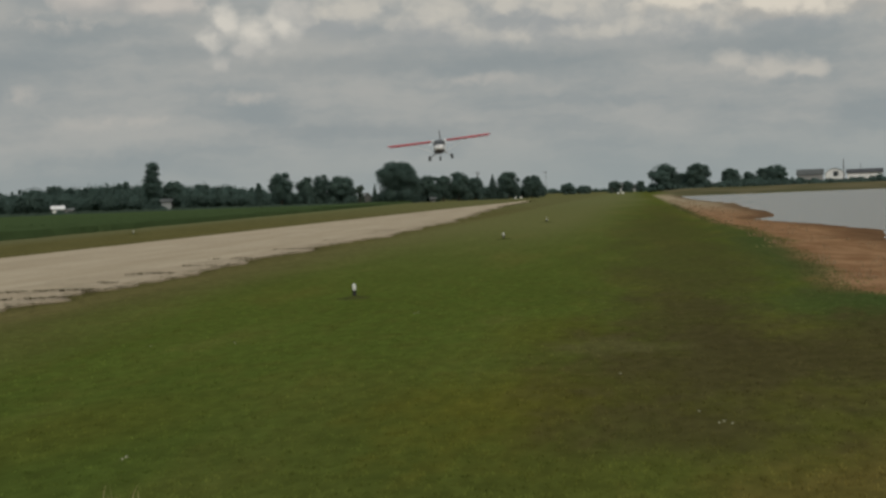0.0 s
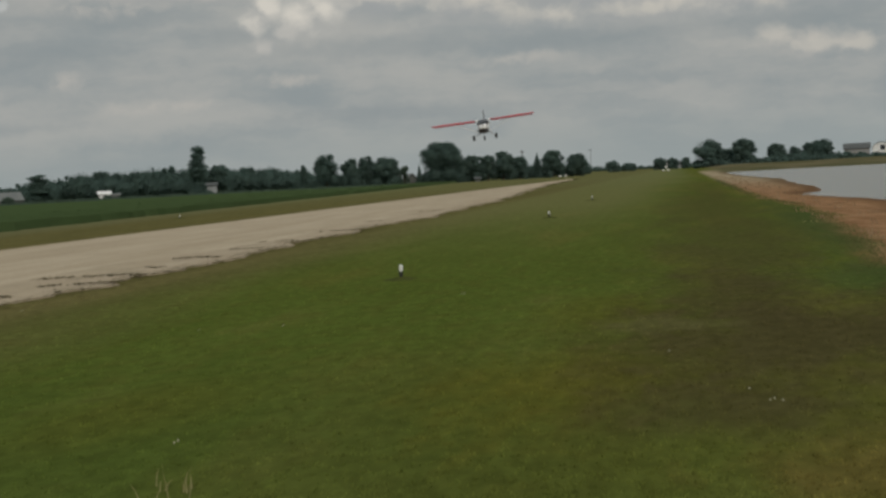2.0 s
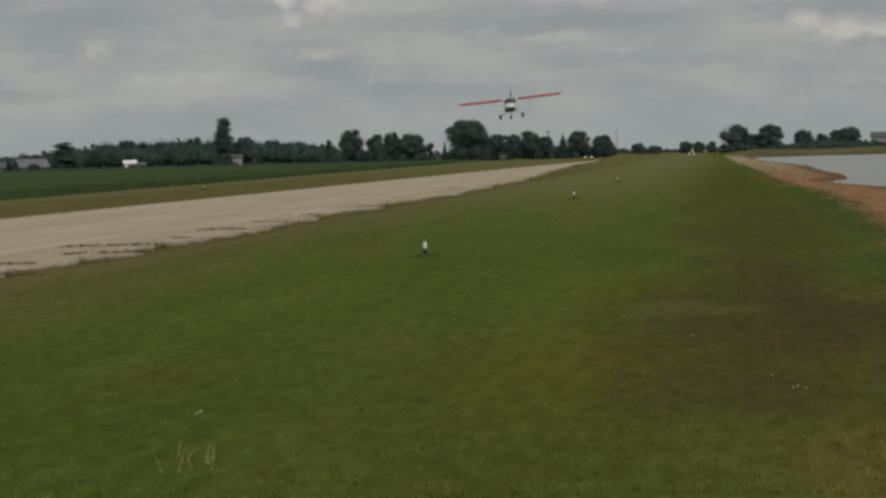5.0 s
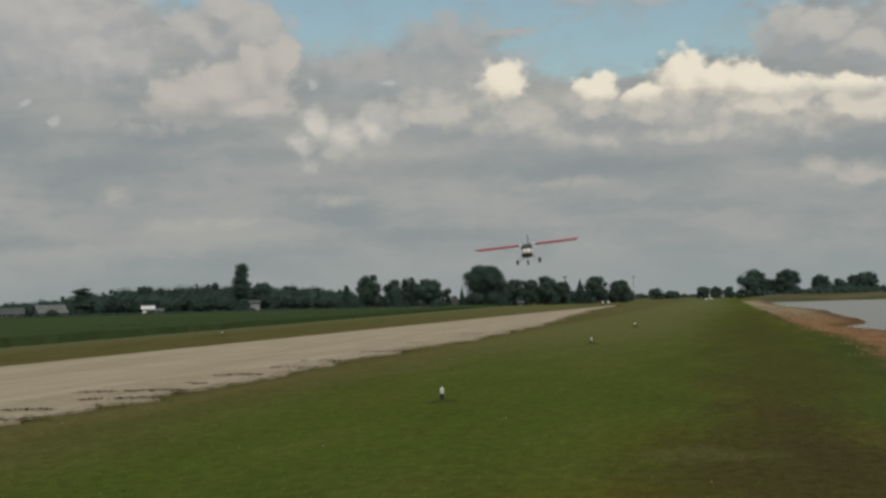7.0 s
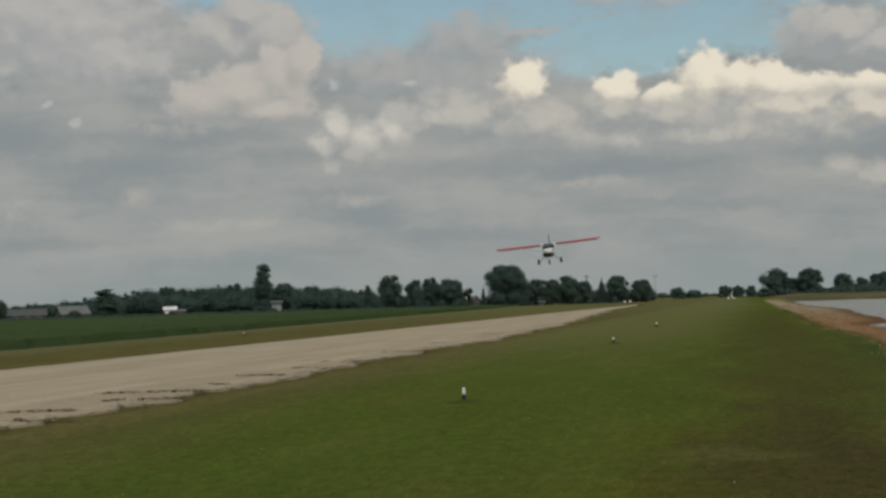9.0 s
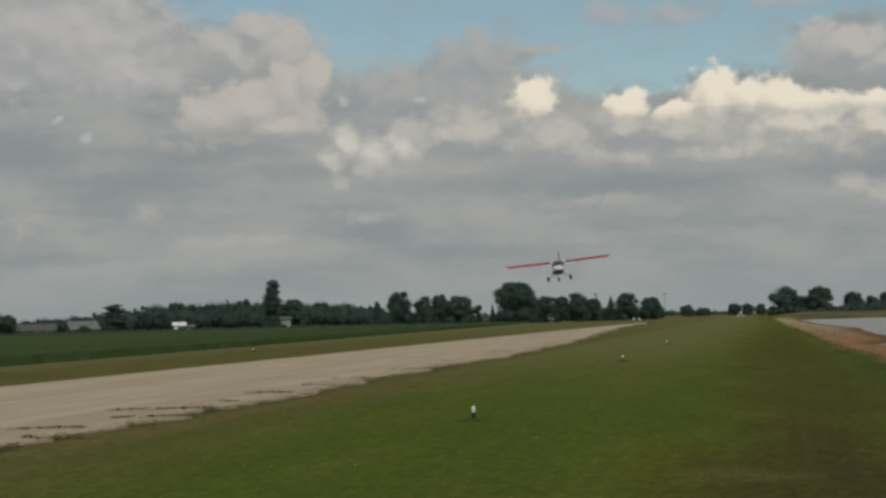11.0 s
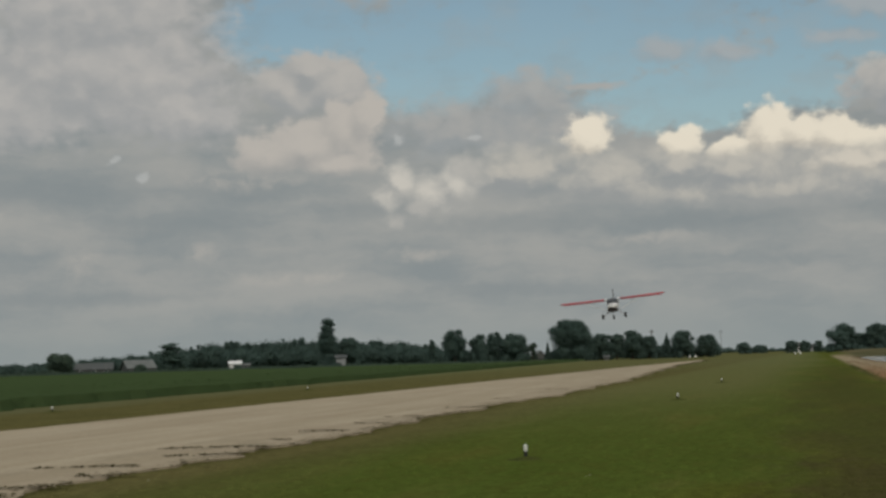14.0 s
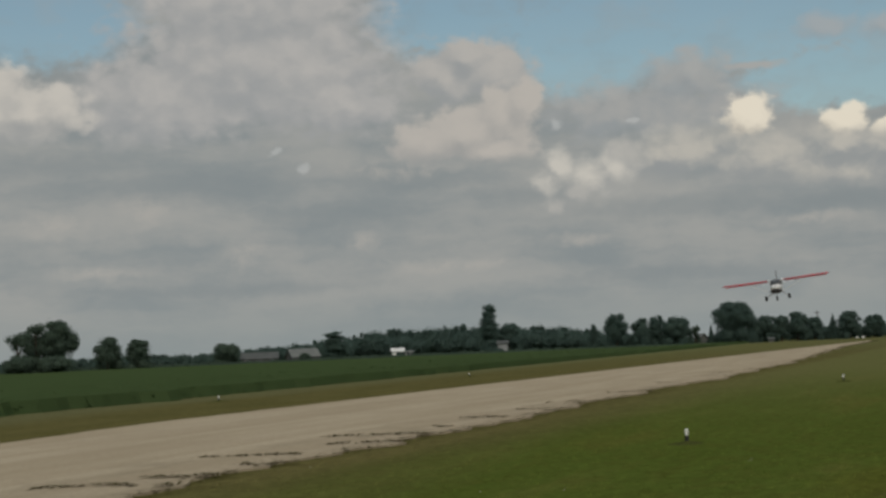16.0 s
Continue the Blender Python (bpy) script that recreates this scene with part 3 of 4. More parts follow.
def leaflet(verts, faces, x, y, z, size, rng, tilt=0.015):
    """A small leaf lying almost flat in the sward."""
    a = rng.uniform(0, math.tau)
    ux, uy, uz = math.cos(a) * size, math.sin(a) * size, rng.uniform(-tilt, tilt) * size
    vx, vy, vz = -math.sin(a) * size * 0.35, math.cos(a) * size * 0.35, rng.uniform(-tilt, tilt) * size * 0.35
    k = len(verts)
    verts += [(x - ux, y - uy, z - uz), (x - vx, y - vy, z - vz), (x + ux, y + uy, z + uz), (x + vx, y + vy, z + vz)]
    faces.append((k, k + 1, k + 2, k + 3))


def make_turf():
    verts, faces = [], []
    for _ in range(14000):
        d = 8.5 + 36 * RNG.random() ** 2.0
        az = RNG.uniform(-33, 10)
        p = at(az, d)
        if p.x < near_edge(p.y) + 0.1 or p.x > 3.9:
            continue
        x, y = p.x, p.y
        for _k in range(3):
            blades(verts, faces, x + RNG.gauss(0, 0.02), y + RNG.gauss(0, 0.02), height(x, y) - 0.002, RNG.uniform(0.010, 0.026) * min(1.0, (50 - d) / 30), 0.004 + d * 0.0003, RNG, 1.6)
    tagged(raw("grass", verts, faces, BLADES), "short mown grass of the airfield strip", "grass", kind="stuff")
    # seed heads and straw tufts standing taller
    verts, faces = [], []
    tufts = [(3.3, 28.5), (3.5, 33.0), (3.3, 46.0), (3.6, 25.6), (3.8, 39.0), (-2.95, 9.35), (-2.86, 9.30)]
    for sx, sy in tufts:
        tall = 2.0 if sy < 9.6 else 1.0
        for _k in range(9):
            blades(verts, faces, sx + RNG.gauss(0, 0.15 / tall), sy + RNG.gauss(0, 0.15), height(sx, sy) - 0.01, RNG.uniform(0.03, 0.075) * tall, 0.003 + sy * 0.0002, RNG, 1.1)
    tagged(raw("straw_tuft", verts, faces, STRAW), "pale dry grass tufts in the turf", "grass", kind="stuff")


make_turf()


def shore_edge(y):
    """Where the turf gives way to the bare shore."""
    return 3.5 - 0.35 * min(1.0, max(0.0, (38 - y) / 11)) + 0.85 * math.exp(-((y - 60) / 17) ** 2)


def make_grass_fringe():
    """Longer uncut grass where the turf meets the muddy shore."""
    verts, faces = [], []
    for k in range(4200):
        y = 26.5 + 140 * RNG.random() ** 1.8 if k < 3600 else 25.6 + RNG.gauss(0, 0.6)
        x = (shore_edge(y) if k < 3600 else RNG.uniform(2.4, 7.5)) + RNG.gauss(-0.15, 0.22) + 0.3 * noise.noise((y * 0.14, 3, 3))
        blades(verts, faces, x, y, height(x, y) - 0.01, RNG.uniform(0.012, 0.035), 0.006 + y * 0.0003, RNG, 1.2)
    tagged(raw("grass_fringe", verts, faces, FRINGE), "longer green grass along the edge of the shore", "grass", kind="stuff")


make_grass_fringe()


def make_shore_reeds():
    verts, faces = [], []
    for _ in range(900):
        y = 26 + 190 * RNG.random() ** 1.6
        x = RNG.uniform(3.4, 6.6) + 0.5 * noise.noise((y * 0.3, 0, 0))
        if noise.noise((x * 0.9, y * 0.35, 4)) < 0.08:
            continue
        for _k in range(3):
            blades(verts, faces, x + RNG.gauss(0, 0.06), y + RNG.gauss(0, 0.1), height(x, y) - 0.02, RNG.uniform(0.05, 0.16), 0.005 + y * 0.0002, RNG, 1.3)
    tagged(raw("shore_reeds", verts, faces, REED), "dry straw-coloured reeds on the muddy shore", "reeds", kind="stuff")


make_shore_reeds()


def make_runway_weeds():
    """Weeds in the transverse joints and along the broken edge of the runway."""
    verts, faces = [], []
    joints = [(21.8, -12.6, -10.5, 0.8), (23.5, -11.7, -10.5, 0.9), (25.6, -11.3, -10.4, 0.6), (27.9, -13.0, -11.2, 0.6), (31.1, -11.8, -10.3, 0.8), (33.7, -12.9, -10.4, 0.7), (36.8, -11.6, -10.6, 0.5), (40.8, -12.2, -11.0, 0.9), (45.5, -12.0, -10.8, 0.5), (50.1, -12.4, -10.9, 0.6), (58.0, -12.2, -11.0, 0.6), (69.0, -12.6, -11.2, 0.5), (84.0, -12.8, -11.4, 0.5)]
    for y, a, b, fill in joints:
        x = a
        while x < b:
            if noise.noise((x * 2.6, y * 3.7, 2)) < fill - 0.46:
                for _k in range(4):
                    leaflet(verts, faces, x + RNG.gauss(0, 0.03), y + 0.5 * noise.noise((x * 0.9, y, 5)) + RNG.gauss(0, 0.12), 0.052 + RNG.uniform(0, 0.02), RNG.uniform(0.04, 0.10), RNG, 0.12)
                if RNG.random() < 0.25:
                    blades(verts, faces, x, y + RNG.gauss(0, 0.05), 0.035, RNG.uniform(0.03, 0.06), 0.014, RNG, 1.6)
            x += 0.045
    y = 12.0
    while y < 325:
        x = near_edge(y)
        for _k in range(1 if noise.noise((y * 0.5, 4, 4)) < 0 else 2):
            px = x + RNG.gauss(0.08, 0.2)
            leaflet(verts, faces, px, y + RNG.uniform(-0.2, 0.2), 0.048 + RNG.uniform(0, 0.015), RNG.uniform(0.04, 0.10) + y * 0.0006, RNG, 0.08)
        y += 0.10 if y < 60 else 0.35
    tagged(raw("runway_weeds", verts, faces, WEED), "low weeds in the runway joints and edge", "weeds", kind="stuff")


make_runway_weeds()


def make_crop():
    """A field of low dense crop beside the strip: a lumpy canopy with leaves along its margin."""
    verts, faces = [], []
    es = steps((0, 0.2, 0.2), (0.2, 3, 0.56), (3, 30, 2.5), (30, 120, 12), (120, 900, 90))
    ys = steps((-60, 20, 8), (20, 260, 1.6), (260, 440, 8), (440, 1000, 60))
    w = len(es)
    for y in ys:
        jag = 0.7 * noise.noise((y * 0.25, 2, 2)) + 0.35 * noise.noise((y * 1.1, 8, 2))
        for i, e in enumerate(es):
            x = crop_edge(y) - e + jag * (1 if e < 20 else 0)
            top = 0.0 if i == 0 else 0.50 + 0.08 * noise.noise((x * 0.8, y * 0.8, 3)) + 0.09 * noise.noise((x * 0.06, y * 0.06, 6))
            verts.append((x, y, height(x, y) + top))
    faces = [(j * w + i, (j + 1) * w + i, (j + 1) * w + i + 1, j * w + i + 1) for j in range(len(ys) - 1) for i in range(w - 1)]
    for _ in range(22000):
        y = 25 + 330 * RNG.random() ** 1.3
        e = abs(RNG.gauss(0, 16.0))
        x = crop_edge(y) - e + 0.4
        s = 0.10 + y * 0.0007
        z = height(x, y) + (RNG.uniform(0.08, 0.5) if e < 0.8 else RNG.uniform(0.46, 0.58))
        u = Vector((RNG.gauss(0, 1), RNG.gauss(0, 1), RNG.gauss(0, 0.03))).normalized() * s
        v = Vector((-u.y, u.x, RNG.gauss(0, 0.03) * s)).normalized() * s * 0.6
        k = len(verts)
        c = Vector((x, y, z))
        verts += [tuple(c - u), tuple(c - v), tuple(c + u), tuple(c + v)]
        faces.append((k, k + 1, k + 2, k + 3))
    tagged(raw("crop", verts, faces, CROP, False), "dark green field crop growing beside the airstrip", "crop", kind="stuff")


make_crop()


# ---- trees ----
def leaf_quads(points, outward, size, rng, loose=0.9):
    """Corners of one small leaf at each point, turned outwards more or less."""
    n = len(points)
    normal = outward + rng.normal(0, loose, (n, 3))
    normal /= np.linalg.norm(normal, axis=1, keepdims=True)
    u = np.cross(normal, rng.normal(0, 1, (n, 3)))
    u /= np.linalg.norm(u, axis=1, keepdims=True)
    v = np.cross(normal, u)
    s = (size * rng.uniform(0.5, 1.35, n))[:, None]
    return np.stack((points - u * s, points - v * s * 0.6, points + u * s, points + v * s * 0.6), axis=1).reshape(-1, 3)


def leaf_cloud(lumps, count, size, rng):
    """Leaves scattered over and in a set of lumps (centre, radii), with a few sprigs standing out."""
    c = np.array([l[0] for l in lumps], float)
    r = np.array([l[1] for l in lumps], float)
    weight = r[:, 0] * r[:, 2]
    pick = rng.choice(len(lumps), count, p=weight / weight.sum())
    d = rng.normal(0, 1, (count, 3))
    d /= np.linalg.norm(d, axis=1, keepdims=True)
    # clusters of twigs swell and part the outline
    swell = 1 + 0.08 * np.sin(d[:, 0] * 5 + pick * 1.7) * np.sin(d[:, 2] * 6 + pick * 2.3) + 0.06 * np.sin(d[:, 1] * 9 + d[:, 2] * 11 + pick)
    reach = rng.random(count) ** 0.40 * swell * np.where(rng.random(count) < 0.04, rng.uniform(1.0, 1.12, count), 1.0)
    points = c[pick] + d * reach[:, None] * r[pick]
    return leaf_quads(points, d + np.array((0, 0, 0.25)), size, rng)


def leafy_mesh(name, leaves, verts, faces, mat):
    """One mesh from leaf corners and the solid inside of the crown."""
    k = len(leaves)
    quads = np.arange(k).reshape(-1, 4).tolist()
    return raw(name, leaves.tolist() + verts, quads + [tuple(i + k for i in f) for f in faces], mat)


def core_ball(verts, faces, c, r, rng):
    """The dense inside of a clump of leaves: a lumpy, low ball."""
    k, n, m = len(verts), 9, 5
    for j in range(m + 1):
        e = -math.pi / 2 + math.pi * j / m
        for i in range(n):
            a = i * math.tau / n + j * 0.3
            f = rng.uniform(0.85, 1.1)
            verts.append((c[0] + math.cos(a) * math.cos(e) * r[0] * f, c[1] + math.sin(a) * math.cos(e) * r[1] * f, c[2] + math.sin(e) * r[2] * f))
    for j in range(m):
        for i in range(n):
            i2 = (i + 1) % n
            faces.append((k + j * n + i, k + j * n + i2, k + (j + 1) * n + i2, k + (j + 1) * n + i))


def make_tree(az, dist, top, width, label, shape="round", mat=None, leaves=1500, seed=0, base=0.25):
    """A tree by bearing, distance, the height of its top and the width of its crown in metres."""
    rng = random.Random(1000 + seed)
    spot = at(az, dist)
    spot.z = height(spot.x, spot.y) - 0.05
    tree = new("tree")
    tree.location = spot
    tagged(tree, label, "tree", "trees on the horizon")
    top, width, leaves = top * 1.04, width * 1.08, int(leaves * 5)
    r = width / 2
    bm = lathe([(0.035 * top, 0), (0.024 * top, top * 0.12), (0.018 * top, top * 0.45), (0.006 * top, top * 0.85)], 8)
    trunk = part("trunk", bm, BARK, tree)
    lumps = []
    if shape == "round":
        lumps.append(((0, 0, top * (0.5 + base / 2)), (r * 0.88, r * 0.88, top * (0.5 - base / 2) * 0.90)))
        for k in range(19):
            a = rng.uniform(0, math.tau)
            e = rng.uniform(-0.6, 1.25)
            lr = r * rng.uniform(0.20, 0.44)
            h = top * (0.5 + base / 2) + math.sin(e) * (top * (0.5 - base / 2) - lr * 0.8)
            lumps.append(((math.cos(a) * math.cos(e) * (r - lr), math.sin(a) * math.cos(e) * (r - lr), h), (lr, lr, lr * 0.85)))
        if base < 0.1:
            # scrub and low branches round the foot
            for k in range(7):
                a, lr = rng.uniform(0, math.tau), r * rng.uniform(0.3, 0.45)
                lumps.append(((math.cos(a) * (r - lr), math.sin(a) * (r - lr), top * rng.uniform(0.05, 0.26)), (lr, lr, top * 0.2)))
    elif shape == "column":
        for k in range(16):
            h = top * (base + (0.97 - base) * (k + 0.4) / 16)
            lr = r * (0.92 - 0.36 * max(0.0, (k - 10) / 6)) * rng.uniform(0.80, 1.12)
            lumps.append(((rng.gauss(0, 0.13) * r, rng.gauss(0, 0.2) * r, h), (lr, lr, top * rng.uniform(0.05, 0.085))))
    elif shape == "conifer":
        for k in range(9):
            f = k / 8
            lumps.append(((0, 0, top * (base + (0.98 - base) * f)), (r * (1.02 - f), r * (1.02 - f), top * 0.07)))
    elif shape == "open":
        for k in range(26):
            a, h = rng.uniform(0, math.tau), rng.uniform(base + 0.08, 0.95)
            q = r * (1.05 - 0.7 * abs(h - 0.5)) * rng.uniform(0.1, 0.85)
            lr = r * rng.uniform(0.24, 0.40)
            lumps.append(((math.cos(a) * q, math.sin(a) * q, top * h - lr * 0.4), (lr, lr, lr * 1.1)))
    for c, lr in lumps[1:6]:
        part("limb", rod((0, 0, top * 0.3), (c[0] * 0.8, c[1] * 0.8, c[2]), 0.010 * top, 0.004 * top, 6), BARK, trunk)
    leaf = leaf_cloud(lumps, leaves, 0.17 if dist < 600 else 0.26, np.random.default_rng(1000 + seed))
    verts, faces = [], []
    for c, lr in lumps:
        f = 0.45 if shape == "open" else 0.68
        core_ball(verts, faces, c, (lr[0] * f, lr[1] * f, lr[2] * f), rng)
    crown = leafy_mesh("crown", leaf, verts, faces, mat or LEAF)
    crown.parent = tree
    return tree


def tree_at(az, dist, el, wide, label, shape="round", mat=None, leaves=1500, base=0.2):
    """The same from the elevation of its top and its angular width in degrees."""
    top = dist * math.tan(radians(el)) + 1.65
    tree_at.count += 1
    return make_tree(az, dist, top - max(0, height(*at(az, dist).xy)), dist * radians(wide), label, shape, mat, leaves, tree_at.count, base)


tree_at.count = 0
FIELD = "dark green broadleaf tree beyond the crop field"
tree_at(-30.85, 395, 1.22, 1.05, "slender ragged tree beyond the crop field", "open", LEAF, 1100, 0.05)
tree_at(-30.28, 400, 1.38, 0.90, "slender ragged tree beyond the crop field", "open", LEAF, 1200, 0.05)
tree_at(-29.62, 400, 1.50, 1.35, "large spreading tree with a broken crown by the field", "round", LEAF, 3600, 0.12)
tree_at(-30.05, 402, 0.95, 1.3, FIELD, "open", LEAF, 1800, 0.02)
tree_at(-30.75, 393, 0.42, 1.2, "low scrub at the foot of slender trees", "round", LEAF, 1600, 0.0)
tree_at(-29.75, 393, 0.36, 1.3, "low scrub at the foot of a large tree", "round", LEAF, 1600, 0.0)
tree_at(-28.04, 410, 0.90, 0.95, "middling bushy tree beyond the crop field", "round", LEAF, 1700, 0.05)
tree_at(-27.06, 410, 0.78, 0.90, "middling round tree beyond the crop field", "round", LEAF, 1700, 0.08)
tree_at(-24.25, 420, 0.55, 0.95, "round bushy tree beside a low grey shed", "round", LEAF, 1600, 0.02)
tree_at(-20.78, 440, 0.74, 0.80, "upright dark tree at the end of the woods", "column", LEAF_HAZY, 1300, 0.05)
tree_at(-20.62, 442, 0.34, 0.95, "low bushy tree at the end of the woods", "round", LEAF_HAZY, 1300, 0.0)
tree_at(-21.72, 417, 0.10, 0.42, "round bush in front of a pale-roofed shed", "round", LEAF, 700, 0.0)
tree_at(-15.69, 450, 1.36, 0.64, "tall narrow poplar standing above the woods", "column", LEAF_HAZY, 2200, 0.05)
tree_at(-15.05, 455, 0.78, 0.8, FIELD, "round", LEAF_HAZY, 1400, 0.05)
tree_at(-12.30, 470, 0.60, 0.26, "thin young tree at the edge of the woods", "column", LEAF_HAZY, 500, 0.1)
tree_at(-11.55, 470, 0.96, 0.85, "bushy tree with an uneven crown beyond the field", "round", LEAF_HAZY, 1900, 0.02)
tree_at(-10.75, 470, 0.77, 0.75, FIELD, "round", LEAF_HAZY, 1600, 0.02)
tree_at(-10.26, 472, 0.84, 0.66, FIELD, "round", LEAF_HAZY, 1500, 0.02)
tree_at(-9.60, 470, 0.76, 1.02, "broad round tree beyond the crop field", "round", LEAF_HAZY, 2200, 0.04)
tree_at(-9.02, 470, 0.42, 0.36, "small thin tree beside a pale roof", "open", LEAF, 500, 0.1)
tree_at(-8.52, 470, 0.44, 0.30, "small dark conifer beside a pale roof", "conifer", LEAF_HAZY, 600, 0.02)
tree_at(-7.78, 470, 1.15, 1.46, "largest round-crowned tree beyond the field", "round", LEAF_HAZY, 7500, 0.07)
tree_at(-7.10, 478, 0.55, 0.5, FIELD, "round", LEAF_HAZY, 1000, 0.02)
tree_at(-6.74, 480, 0.68, 0.85, FIELD, "round", LEAF_HAZY, 1600, 0.02)
tree_at(-6.28, 480, 0.66, 0.62, FIELD, "round", LEAF_HAZY, 1200, 0.02)
tree_at(-5.78, 480, 0.76, 0.80, "square-topped dense tree beyond the runway end", "round", LEAF_HAZY, 1700, 0.02)
tree_at(-5.24, 485, 0.55, 0.60, FIELD, "round", LEAF_HAZY, 1100, 0.02)
tree_at(-4.66, 485, 0.58, 0.66, FIELD, "conifer", LEAF_HAZY, 1300, 0.0)
tree_at(-4.15, 485, 0.70, 0.82, "round tree beyond the runway end", "round", LEAF_HAZY, 1700, 0.02)
tree_at(-3.40, 485, 0.56, 0.74, "boxy dense tree beyond the runway end", "round", LEAF_HAZY, 1800, 0.0)
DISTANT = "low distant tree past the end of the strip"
tree_at(-2.20, 760, 0.25, 0.55, DISTANT, "round", LEAF_HAZY, 700, 0.0)
tree_at(-1.70, 780, 0.16, 0.50, DISTANT, "round", LEAF_HAZY, 600, 0.0)
tree_at(-0.69, 720, 0.27, 0.46, DISTANT, "round", LEAF_HAZY, 700, 0.05)
tree_at(-0.27, 720, 0.24, 0.42, DISTANT, "round", LEAF_HAZY, 700, 0.05)
tree_at(0.14, 720, 0.23, 0.34, DISTANT, "round", LEAF_HAZY, 500, 0.05)
tree_at(-15.42, 436, -0.02, 0.36, "low bush in front of a narrow white house", "round", LEAF_HAZY, 700, 0.0)
tree_at(-18.62, 424, -0.01, 0.30, "low bush in front of a small white cabin", "round", LEAF_HAZY, 500, 0.0)
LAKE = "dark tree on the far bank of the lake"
tree_at(0.86, 560, 0.78, 1.00, "broad clumped tree on the far bank of the lake", "round", LEAF_HAZY, 2200, 0.0)
tree_at(1.45, 565, 0.45, 0.60, LAKE, "round", LEAF_HAZY, 900, 0.0)
tree_at(2.01, 560, 0.75, 0.85, "domed dense tree on the far bank of the lake", "round", LEAF_HAZY, 2000, 0.0)
tree_at(3.05, 570, 0.54, 0.66, LAKE, "round", LEAF_HAZY, 1300, 0.0)
tree_at(3.60, 570, 0.40, 0.46, LAKE, "round", LEAF_HAZY, 900, 0.0)
tree_at(4.10, 575, 0.50, 0.62, LAKE, "round", LEAF_HAZY, 1100, 0.0)
tree_at(4.50, 575, 0.60, 0.78, "spreading tree on the far bank of the lake", "round", LEAF_HAZY, 1700, 0.0)


def hedge(name, label, az0, az1, dist, els, deep, per_degree, mat, size=0.2, crown=0.26, uneven=0.07):
    """A belt of trees or bushes too dense to count, crown beside crown; els: elevations of its outline at even steps, crown: their usual width in degrees."""
    rng = random.Random(hash_of(label))
    lumps, verts, faces = [], [], []
    az = az0
    while az < az1:
        k = (az - az0) / (az1 - az0) * (len(els) - 1)
        i = min(int(k), len(els) - 2)
        el = els[i] + (els[i + 1] - els[i]) * (k - i) + uneven * (noise.noise((az * 1.6, 1, 1)) + rng.uniform(-1.0, 0.6))
        top = max(0.5, dist * math.tan(radians(el)) + 1.65)
        w = dist * radians(crown) * rng.uniform(0.55, 1.2) / 2
        for row in range(2):
            p = at(az + rng.uniform(-0.3, 0.3) * crown, dist + deep * (0.15 + 0.6 * row))
            t = top * (1.0 if row else rng.uniform(0.6, 0.95))
            lumps.append(((p.x, p.y, t * 0.5), (w * 1.15, deep * 0.4, t * 0.5)))
            for _ in range(3):
                q = w * rng.uniform(0.3, 0.6)
                lumps.append(((p.x + rng.uniform(-1, 1) * w, p.y - rng.random() * deep * 0.25, max(q * 0.6, t * rng.uniform(0.45, 1.0) - q * 0.7)), (q, q, min(q, t * 0.4))))
        az += crown * rng.uniform(0.3, 0.6)
    leaf = leaf_cloud(lumps, int((az1 - az0) * per_degree), size, np.random.default_rng(hash_of(label)))
    leaf[:, 2] = np.maximum(leaf[:, 2], 0.0)
    for c, lr in lumps:
        core_ball(verts, faces, c, (lr[0] * 0.72, lr[1] * 0.72, lr[2] * 0.80), rng)
    return tagged(leafy_mesh(name, leaf, verts, faces, mat), label, "woods", kind="stuff")


def hash_of(text):
    return sum(ord(c) * (k + 3) for k, c in enumerate(text))


hedge("woods", "long dense dark woodland beyond the crop field", -24.0, -12.0, 500, [0.30, 0.36, 0.40, 0.49, 0.62, 0.79, 0.80, 0.79, 0.80, 0.75, 0.68, 0.60, 0.44], 22, 15000, LEAF_HAZY, 0.19, 0.42, 0.08)
hedge("hedgerow", "low hedgerow beyond the crop field", -32.5, -23.0, 430, [0.12, 0.20, 0.25, 0.28, 0.30, 0.26, 0.22, 0.30], 8, 5000, LEAF_HAZY, 0.17)
hedge("hedgerow", "low hedgerow under the trees by the field", -12.6, -3.0, 490, [0.35, 0.30, 0.28, 0.06, 0.10, 0.35, 0.34, 0.30, 0.24, 0.22], 8, 5000, LEAF_HAZY, 0.18)
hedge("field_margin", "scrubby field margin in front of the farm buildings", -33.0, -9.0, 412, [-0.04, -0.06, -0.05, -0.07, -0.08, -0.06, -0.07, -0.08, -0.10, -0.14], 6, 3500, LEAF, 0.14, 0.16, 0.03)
hedge("far_woods", "far blue-green woodland on the horizon", -3.2, 1.0, 1150, [0.10, 0.07, 0.03, 0.05, 0.06], 30, 2500, LEAF_HAZY, 0.45, 0.2, 0.03)
hedge("bank_bushes", "low bushes on the far bank of the lake", 0.5, 8.6, 555, [0.12, 0.16, 0.14, 0.20, 0.20, 0.16, 0.12, 0.10, 0.13, 0.12], 10, 4500, LEAF_HAZY, 0.2)


# ---- runway lights and end markers ----
WHITE = plain("white_enamel", (0.70, 0.70, 0.66), (0.80, 0.80, 0.77), 8.0, 0.45)
BLACK = plain("black_rubber", (0.012, 0.012, 0.012), (0.030, 0.030, 0.030), 20.0, 0.75)
LENS = plain("frosted_lens", (0.62, 0.64, 0.60), (0.78, 0.78, 0.72), 12.0, 0.18)
STEEL = plain("galvanised_steel", (0.32, 0.33, 0.34), (0.45, 0.46, 0.47), 15.0, 0.4, 0.8)
STAKE_GRASS = plain("stake_grass", (0.052, 0.062, 0.019), (0.076, 0.082, 0.025), 6.0, 0.95, spec=0.0, relief=0.8, size=0.02)


